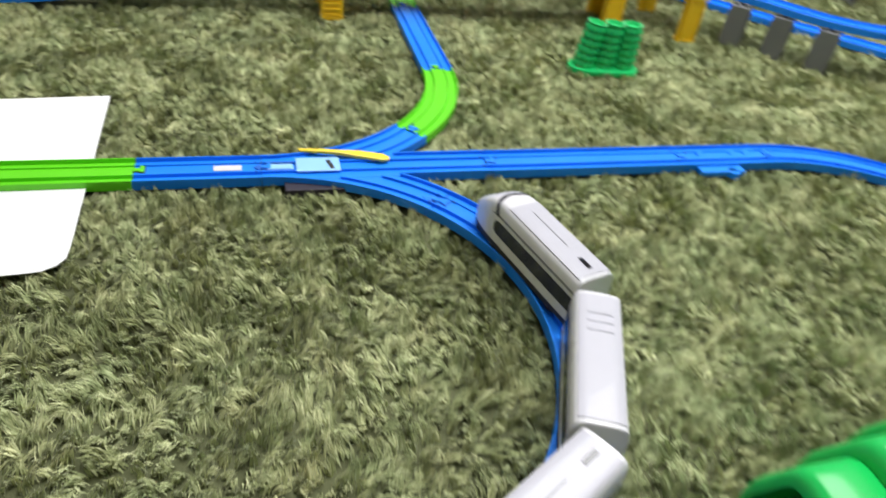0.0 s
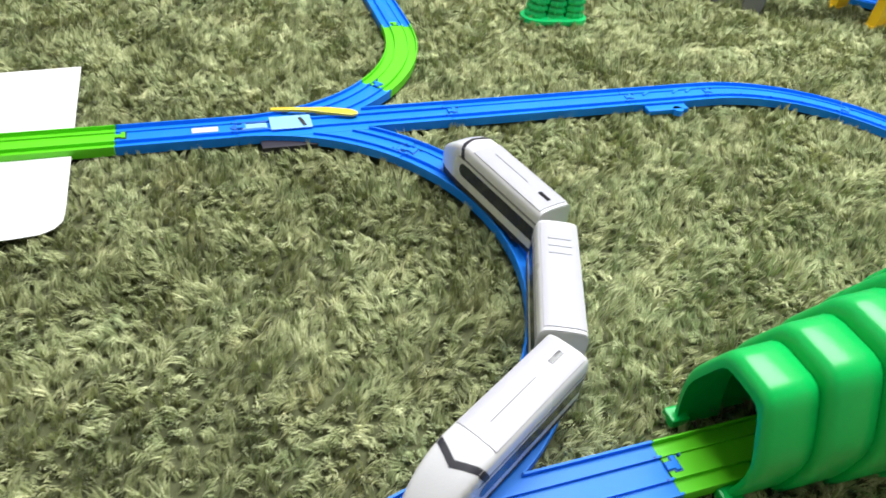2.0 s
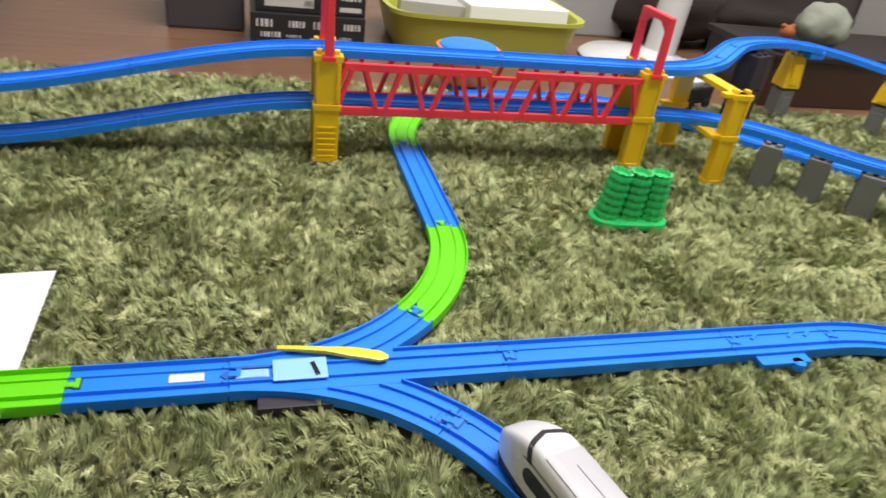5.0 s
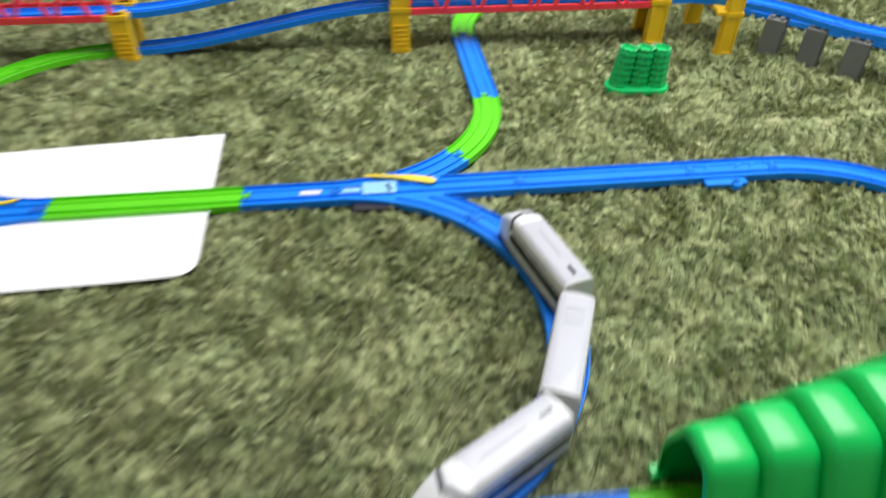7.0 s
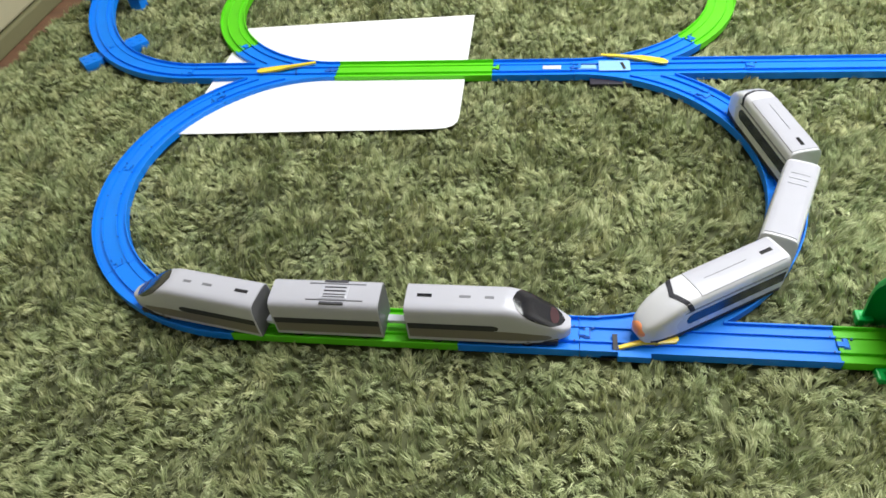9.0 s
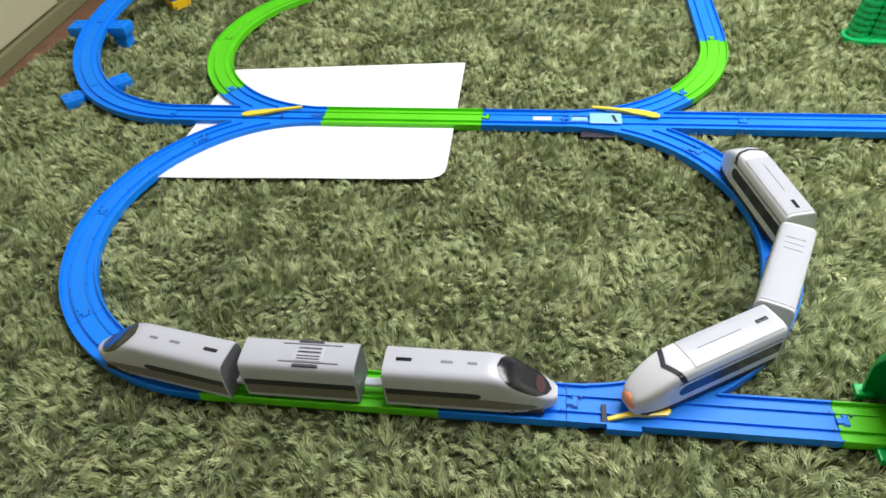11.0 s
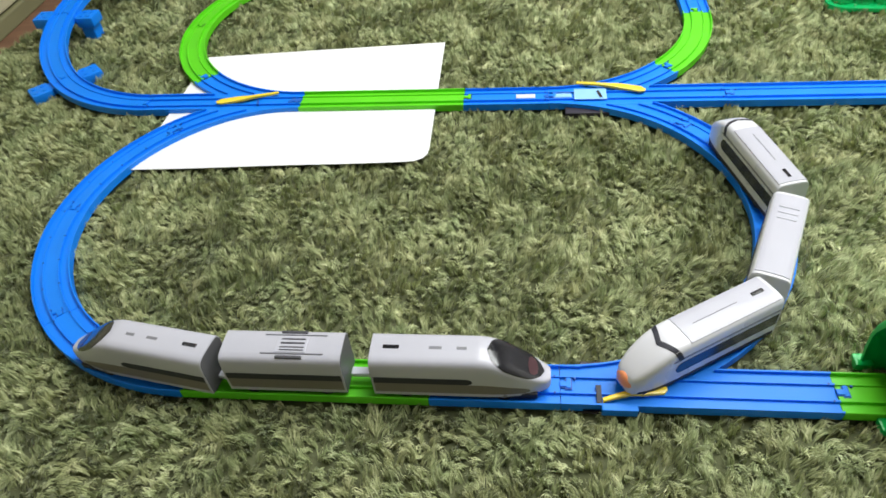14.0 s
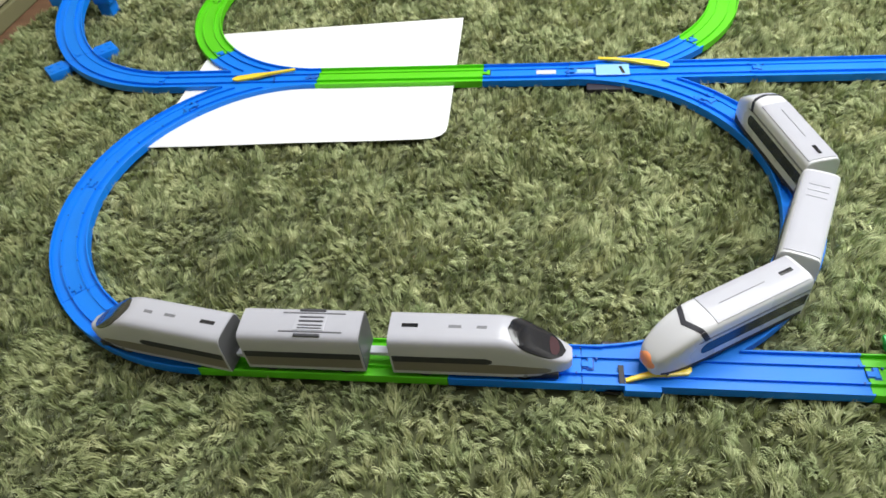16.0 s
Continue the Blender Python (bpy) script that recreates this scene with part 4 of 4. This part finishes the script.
white_head = car("train_car", 0.142, 0.046, "white", "white toy bullet train end car with navy windows", "white toy train")
white_head.matrix_basis = on_rails(0.556)
white_mid = car("train_car", 0.112, 0.0, "white", "white toy bullet train middle car with navy windows", "white toy train")
white_mid.matrix_basis = on_rails(0.421)
white_tail = copy_thing(white_head, on_rails(0.280, True))
for o in white_tail.children:
    if o.name.startswith("nose_lamp"):
        bpy.data.objects.remove(o)
tagged(white_tail, "white toy bullet train rear car with a plain white nose")
grey_head = car("train_car", 0.143, 0.058, "silver", "silver grey toy bullet train end car with black canopy", "grey toy train")
grey_head.matrix_basis = on_rails(1.029)
grey_mid = car("train_car", 0.100, 0.0, "silver", "silver grey toy train middle car with roof pantograph", "grey toy train")
grey_mid.matrix_basis = on_rails(0.8965)
copy_thing(grey_head, on_rails(0.752, True))


# ---- things beyond the rug ----
def storage_box(name, lo, hi, material, label, lid=True):
    ob = thing(name, pose((lo[0] + hi[0]) / 2, (lo[1] + hi[1]) / 2, lo[2]), label, "storage box")
    sx, sy, sz = (b - a for a, b in zip(lo, hi))
    box_part("body", (0, 0, sz * 0.46), (sx, sy, sz * 0.92), material, ob, 0.006)
    if lid:
        box_part("lid", (0, 0, sz * 0.96), (sx + 0.008, sy + 0.008, sz * 0.08), material, ob, 0.003)
    return ob


def black_carton(x, y, z, w, d, h, rows):
    ob = thing("black_carton", pose(x, y, z), "flat black cardboard carton printed with white lines", "carton", "black cartons")
    carton = box_part("carton", (0, 0, h / 2), (w, d, h), BLACK_CARD, ob, 0.0015)
    for u, v, bw, bh, m in rows:
        box_part("print_bar", (u * w, -d / 2 - 0.0002, v * h), (bw * w, 0.001, bh * h), m, carton, 0.0)
    return ob


def print_line(u0, u1, v, bh, count, m):
    """A line of printed marks, as short bars."""
    step = (u1 - u0) / count
    return tuple((u0 + (k + 0.5) * step, v, step * (0.62 + 0.2 * ((k * 7) % 3 - 1)), bh, m) for k in range(count))


ROWS_A = (print_line(-0.46, -0.30, 0.74, 0.20, 4, LABEL_WHITE) + print_line(-0.18, -0.03, 0.74, 0.17, 5, LABEL_WHITE) + print_line(0.03, 0.18, 0.74, 0.20, 4, LABEL_GREY)
          + print_line(0.30, 0.46, 0.74, 0.17, 5, LABEL_WHITE) + print_line(-0.42, -0.24, 0.44, 0.14, 6, LABEL_WHITE) + print_line(-0.20, -0.06, 0.42, 0.08, 5, LABEL_GREY)
          + print_line(0.12, 0.24, 0.44, 0.10, 4, LABEL_GREY) + print_line(0.27, 0.38, 0.42, 0.08, 5, LABEL_GREY) + ((-0.13, 0.15, 0.20, 0.12, LABEL_WHITE), (0.33, 0.13, 0.20, 0.12, LABEL_WHITE)))
ROWS_B = ((-0.20, 0.52, 0.44, 0.66, LABEL_WHITE), (0.36, 0.22, 0.20, 0.17, LABEL_WHITE)) + print_line(0.26, 0.46, 0.66, 0.24, 5, LABEL_WHITE)
black_carton(0.285, 1.21, FLOOR_Z, 0.21, 0.16, 0.068, ROWS_A)
upper = black_carton(0.29, 1.215, FLOOR_Z + 0.069, 0.20, 0.15, 0.050, ROWS_B)
for k in range(7):
    box_part("code_bar", (-0.012 + 0.0042 * k, -0.0760, 0.018), (0.0022 if k % 3 else 0.0012, 0.001, 0.009), BLACK_CARD, upper, 0.0)
storage_box("storage_box", (0.025, 1.245, FLOOR_Z), (0.17, 1.42, 0.14), CLEAR_GREY, "smoky clear plastic storage box on the floor")
storage_box("storage_box", (-0.78, 1.36, FLOOR_Z), (-0.345, 1.62, 0.10), TEAL, "teal plastic storage box on the floor")


def tub():
    """An open rounded tub with a rolled rim, holding papers."""
    ob = thing("plastic_tub", pose(0.645, 1.265, FLOOR_Z), "lime green plastic tub full of white papers", "tub")
    verts, faces = [], []
    n = 48
    prof = [(0.84, 0.0), (0.88, 0.004), (0.985, 0.077), (1.03, 0.080), (1.03, 0.088), (0.965, 0.086), (0.86, 0.010)]
    for sc, z in prof:
        for i in range(n):
            a = 2 * math.pi * i / n
            c, s = math.cos(a), math.sin(a)
            verts.append((0.205 * sc * math.copysign(abs(c) ** 0.35, c), 0.145 * sc * math.copysign(abs(s) ** 0.35, s), z))
    for k in range(len(prof) - 1):
        for i in range(n):
            a, b = k * n + i, k * n + (i + 1) % n
            faces.append((a, b, b + n, a + n))
    faces += [tuple(range(n))[::-1], tuple(range((len(prof) - 1) * n, len(prof) * n))]
    sub("shell", mesh_from("shell", verts, faces, TUB, True, 40), ob)
    for k, (x, y, w, d, h, rz) in enumerate(((0.71, 1.255, 0.22, 0.15, 0.088, 4), (0.55, 1.27, 0.14, 0.12, 0.078, -9))):
        t = thing("paper_stack", pose(x, y, FLOOR_Z + 0.012, 0, 0, rz), "stack of white papers inside the tub", "paper stack")
        box_part("stack", (0, 0, h / 2), (w, d, h), PAPER if k == 0 else LABEL_GREY, t, 0.002)


tub()


def stand_lamp():
    ob = thing("floor_stand", pose(1.01, 1.19, FLOOR_Z), "white round-footed floor stand with a thick pole", "floor stand")
    revolve("foot_disc", [(0.128, 0.0), (0.130, 0.008), (0.120, 0.016), (0.06, 0.026), (0.046, 0.030)], LAMP_WHITE, ob, 40)
    bm = bmesh.new()
    add_cyl(bm, (0.080, 0.02, 0.30), 0.036, 0.030, 0.60, 28, pose(0, 0, 0, 0, 3))
    part("pole", bm, LAMP_WHITE, ob, smooth=True)


stand_lamp()


def round_toy():
    ob = thing("round_toy", pose(0.533, 0.925, 0.0), "round blue and orange plastic toy turntable stand", "toy")
    revolve("foot", [(0.038, -0.004), (0.040, 0.004), (0.038, 0.012), (0.03, 0.014)], BLUE, ob, 28)
    revolve("drum", [(0.046, 0.010), (0.050, 0.025), (0.054, 0.056), (0.055, 0.064), (0.050, 0.065)], plastic("orange_toy_plastic", (0.75, 0.22, 0.05), 0.4), ob, 28)
    revolve("top_disc", [(0.046, 0.062), (0.049, 0.064), (0.049, 0.067), (0.046, 0.0685), (0.02, 0.0688)], BLUE, ob, 32)


round_toy()


def low_cabinet():
    ob = thing("low_cabinet", pose(-0.736, 0.55, FLOOR_Z), "beige fronted low cabinet on a dark olive plinth", "cabinet")
    box_part("plinth", (-0.098, 0.0, 0.0135), (0.18, 2.3, 0.027), OLIVE, ob, 0.003)
    box_part("front_panel", (-0.103, -0.5685, 0.285), (0.18, 1.163, 0.51), BEIGE, ob, 0.004)
    box_part("end_panel", (-0.090, 0.60, 0.285), (0.18, 1.10, 0.51), OLIVE_DARK, ob, 0.004, "dark olive end panel")


low_cabinet()


def soft_lump(name, centre, size, material, label, category, seed, z=FLOOR_Z):
    """A slumped bag or cushion: a rounded body with folds."""
    ob = thing(name, pose(centre[0], centre[1], z), label, category)
    bm = bmesh.new()
    bmesh.ops.create_icosphere(bm, subdivisions=4, radius=1.0)
    for v in bm.verts:
        d = v.co.copy()
        k = 1 + 0.16 * noise.noise((d.x * 1.6 + seed, d.y * 1.6, d.z * 1.6)) + 0.06 * noise.noise((d.x * 6 + seed, d.y * 6, d.z * 6))
        v.co = Vector((d.x * size[0] * k, d.y * size[1] * k, max(0, size[2] * (0.92 + d.z * k))))
    part("bag_body", bm, material, ob, smooth=True, angle=80)


def grey_cabinet():
    ob = thing("grey_cabinet", pose(1.80, 1.00, FLOOR_Z, 0, 0, -46), "plain warm grey cabinet standing beyond the rug", "cabinet")
    box_part("carcass", (0, 0.24, 0.45), (0.62, 0.46, 0.90), CABINET_GREY, ob, 0.004)
    box_part("plinth", (0, 0.25, 0.012), (0.60, 0.44, 0.024), DARK_WOOD, ob, 0.002)


grey_cabinet()
stand = thing("low_stand", pose(1.3975, 1.045, FLOOR_Z), "low dark brown wooden stand at the rug's edge", "stand")
box_part("board", (0, 0, 0.098), (0.505, 0.24, 0.014), DARK_WOOD, stand, 0.003)
box_part("front", (0, -0.105, 0.046), (0.495, 0.014, 0.091), BROWN_WOOD, stand, 0.002)
for e in (-1, 1):
    box_part("side", (e * 0.2405, 0.006, 0.0455), (0.014, 0.20, 0.090), DARK_WOOD, stand, 0.002)
plush = thing("small_plush", pose(1.172, 0.955, FLOOR_Z + 0.105), "small plain orange-brown stuffed toy on the stand", "stuffed toy")
bm = bmesh.new()
for c, r in (((0, 0, 0.012), 0.016), ((0, -0.002, 0.036), 0.014), ((-0.010, 0, 0.047), 0.005), ((0.010, 0, 0.047), 0.005)):
    bmesh.ops.create_icosphere(bm, subdivisions=3, radius=r, matrix=Matrix.Translation(c))
part("plush_body", bm, plastic("orange_brown_plush", (0.30, 0.09, 0.03), 0.9, vary=0.2, scale=60, bump=0.1), plush, smooth=True, angle=80)

soft_lump("dark_bag", (1.50, 1.42), (0.30, 0.20, 0.13), DARK_CLOTH, "dark brown crumpled cloth bag on the floor", "bag", 3)
soft_lump("dark_bag", (1.22, 1.46), (0.20, 0.17, 0.10), DARK_CLOTH, "dark brown crumpled cloth bag on the floor", "bag", 9)
soft_lump("round_cushion", (1.300, 1.010), (0.052, 0.050, 0.045), SAGE, "pale sage round cushion on the stand", "cushion", 5, 0.085)
storage_box("slatted_crate", (0.86, 1.40, FLOOR_Z), (1.08, 1.58, 0.13), CRATE_GREY, "pale grey plastic crate behind the tub", True)
toy = thing("toy_wagon", pose(0.948, 0.868, -0.002, 0, 0, 20), "small black and white plastic toy wagon on the rug", "toy")
box_part("wagon_body", (0, 0, 0.024), (0.070, 0.034, 0.030), BLACK_CARD, toy, 0.004)
box_part("wagon_roof", (-0.010, 0, 0.044), (0.030, 0.030, 0.012), LABEL_WHITE, toy, 0.003)
for wx in (-0.022, 0.022):
    for s in (-1, 1):
        bm = bmesh.new()
        add_cyl(bm, (wx, s * 0.016, 0.008), 0.008, 0.008, 0.006, 14, pose(0, 0, 0, 90))
        part("wheel", bm, CHASSIS, toy, smooth=True)


# ---- rug ----
def value_noise(x, y, cell, seed):
    """Smooth random field of the given cell size, from 0 to 1."""
    rng = np.random.default_rng(seed)
    g = rng.random((256, 256))
    fx, fy = x / cell + 100, y / cell + 100
    ix, iy = np.floor(fx).astype(int), np.floor(fy).astype(int)
    tx, ty = fx - ix, fy - iy
    tx, ty = tx * tx * (3 - 2 * tx), ty * ty * (3 - 2 * ty)
    a, b = g[ix % 256, iy % 256], g[(ix + 1) % 256, iy % 256]
    c, d = g[ix % 256, (iy + 1) % 256], g[(ix + 1) % 256, (iy + 1) % 256]
    return (a * (1 - tx) + b * tx) * (1 - ty) + (c * (1 - tx) + d * tx) * ty


DENSE_Y = -0.47
RUG_X0, RUG_X1, RUG_Y0 = -0.695, 1.95, -1.35


def rug_back_edge(x):
    return 0.938 - 0.062 * (x + 0.2)


def rug_left_edge(y):
    return -0.693 + 0.17 * max(0.0, y - 0.36)


def rug():
    ob = thing("rug", pose(0, 0, 0), "sage green long-pile shaggy rug on the floor", "rug")
    bm = bmesh.new()
    corner = [(RUG_X0, RUG_Y0), (RUG_X1, RUG_Y0), (RUG_X1, rug_back_edge(RUG_X1)), (rug_left_edge(0.96), rug_back_edge(-0.59)), (RUG_X0, 0.36)]
    lo = [bm.verts.new((x, y, FLOOR_Z)) for x, y in corner]
    hi = [bm.verts.new((x, y, -0.0071)) for x, y in corner]
    bm.faces.new(hi)
    bm.faces.new(lo[::-1])
    for i in range(5):
        bm.faces.new((lo[i], lo[(i + 1) % 5], hi[(i + 1) % 5], hi[i]))
    part("backing", bm, RUG_BACK, ob)

    rng = np.random.default_rng(11)
    def dense(x, y):
        """The stretch of rug round the railway, where the strands are laid closely."""
        return (y > DENSE_Y) & (y > -0.43 - 1.75 * (x + 0.4)) & (y > -0.42 + 1.0 * (x - 0.55)) & (x < 1.75)

    tufts = []
    for x0, x1, y0, y1, cell, inner in ((RUG_X0, 1.75, DENSE_Y, 0.42, 0.0067, True), (RUG_X0, 1.75, 0.42, 1.0, 0.0078, True), (RUG_X0, RUG_X1, RUG_Y0, 1.0, 0.026, False)):
        gx, gy = np.meshgrid(np.arange(x0, x1, cell), np.arange(y0, y1, cell))
        px = gx.ravel() + rng.uniform(-0.5, 0.5, gx.size) * cell
        py = gy.ravel() + rng.uniform(-0.5, 0.5, gx.size) * cell
        keep = dense(px, py) == inner
        tufts.append(np.stack([px, py, np.full(px.size, cell / 0.0067)], 1)[keep])
    t = np.concatenate(tufts)
    t = t[(t[:, 1] < rug_back_edge(t[:, 0])) & (t[:, 0] > -0.693 + 0.17 * np.maximum(0.0, t[:, 1] - 0.36))]
    for x0, x1, y0, y1 in CLEAR:
        t = t[(t[:, 0] < x0) | (t[:, 0] > x1) | (t[:, 1] < y0) | (t[:, 1] > y1)]
    # no tufts through the rails and the paper
    ground = np.array([(x, y) for x, y, z in TRACKS if z < 0.012])
    grid = {}
    for gx, gy in ground:
        grid.setdefault((int(gx // 0.03), int(gy // 0.03)), []).append((gx, gy))
    free, beside = np.ones(len(t), bool), np.zeros(len(t), bool)
    for q, (x, y, _) in enumerate(t):
        cx, cy = int(x // 0.03), int(y // 0.03)
        near = [g for i in (-1, 0, 1) for j in (-1, 0, 1) for g in grid.get((cx + i, cy + j), ())]
        gap = min(((x - a) ** 2 + (y - b) ** 2 for a, b in near), default=1.0)
        free[q], beside[q] = gap > 0.0188 ** 2, gap < 0.0232 ** 2
    sheet = (t[:, 0] > -0.344) & (t[:, 0] < 0.021) & (t[:, 1] > 0.073 + 0.036 * (t[:, 0] + 0.34)) & (t[:, 1] < 0.369 + 0.072 * (t[:, 0] - 0.016)) & ~((t[:, 0] > 0.006) & (t[:, 1] < 0.100))
    inset = 0.011
    under = (t[:, 0] < 0.021 - inset) & (t[:, 1] > 0.073 + inset + 0.036 * (t[:, 0] + 0.34)) & (t[:, 1] < 0.369 - inset + 0.072 * (t[:, 0] - 0.016)) & sheet
    short, beside = sheet[free & ~under], beside[free & ~under]
    t = t[free & ~under]
    # a tuft is a brush of strands that rise together, bend the same way and gather towards one tip
    per = 19
    n = len(t) * per
    k = len(t)
    cx, cy, wide = (np.repeat(t[:, c], per) for c in range(3))
    nap = value_noise(t[:, 0], t[:, 1], 0.075, 1) * 2 * np.pi * 1.5 + value_noise(t[:, 0], t[:, 1], 0.020, 2) * 3.6 + rng.normal(0, 1.0, k)
    slump = np.clip(0.22 + 0.90 * value_noise(t[:, 0], t[:, 1], 0.017, 3) + rng.normal(0, 0.20, k), 0.10, 1.2)
    reach = (0.0092 + 0.0048 * value_noise(t[:, 0], t[:, 1], 0.026, 4)) * rng.uniform(0.70, 1.25, k) * t[:, 2] ** 0.5
    reach = np.where(short, np.minimum(reach, 0.0088) * 0.62, np.where(beside, reach * 0.80, reach))
    ang = np.repeat(nap, per) + rng.normal(0, 0.30, n)
    tilt = np.clip(np.repeat(slump, per) + rng.normal(0, 0.10, n), 0.08, 1.3)
    length = np.repeat(reach, per) * rng.uniform(0.72, 1.12, n)
    ox, oy = rng.normal(0, 0.0018, n) * wide, rng.normal(0, 0.0018, n) * wide
    bx, by = cx + ox, cy + oy
    width = rng.uniform(0.00032, 0.00064, n) * wide
    dx, dy = np.cos(ang), np.sin(ang)
    z0 = -0.0068
    mx, my, mz = bx + dx * length * 0.45 * np.sin(tilt * 0.65) - ox * 0.15, by + dy * length * 0.45 * np.sin(tilt * 0.65) - oy * 0.15, z0 + length * 0.52 * np.cos(tilt * 0.55)
    tip = np.clip(tilt * 1.25, 0, 1.52)
    ex, ey, ez = mx + dx * length * 0.55 * np.sin(tip) - ox * 0.35, my + dy * length * 0.55 * np.sin(tip) - oy * 0.35, mz + length * 0.52 * np.cos(tip)
    turn = ang + np.pi / 2 + rng.normal(0, 0.7, n)
    wx, wy = np.cos(turn) * width, np.sin(turn) * width
    v = np.empty((n, 5, 3), np.float32)
    v[:, 0] = np.stack([bx - wx * 0.8, by - wy * 0.8, np.full(n, z0)], 1)
    v[:, 1] = np.stack([bx + wx * 0.8, by + wy * 0.8, np.full(n, z0)], 1)
    v[:, 2] = np.stack([mx + wx, my + wy, mz], 1)
    v[:, 3] = np.stack([mx - wx, my - wy, mz], 1)
    v[:, 4] = np.stack([ex, ey, ez], 1)
    me = bpy.data.meshes.new("pile")
    me.vertices.add(n * 5)
    me.vertices.foreach_set("co", v.ravel())
    o = np.arange(n, dtype=np.int32)[:, None] * 5
    loops = np.concatenate([o + np.array([[0, 1, 2, 3]]), o + np.array([[3, 2, 4]])], 1).ravel().astype(np.int32)
    me.loops.add(n * 7)
    me.loops.foreach_set("vertex_index", loops)
    me.polygons.add(n * 2)
    starts = (np.arange(n, dtype=np.int32)[:, None] * 7 + np.array([[0, 4]])).ravel().astype(np.int32)
    me.polygons.foreach_set("loop_start", starts)
    me.update(calc_edges=True)
    me.materials.append(PILE)
    me.shade_smooth()
    tagged(new("shag", me), "long sage green wool strands of the rug", "rug pile", kind="stuff")


rug()
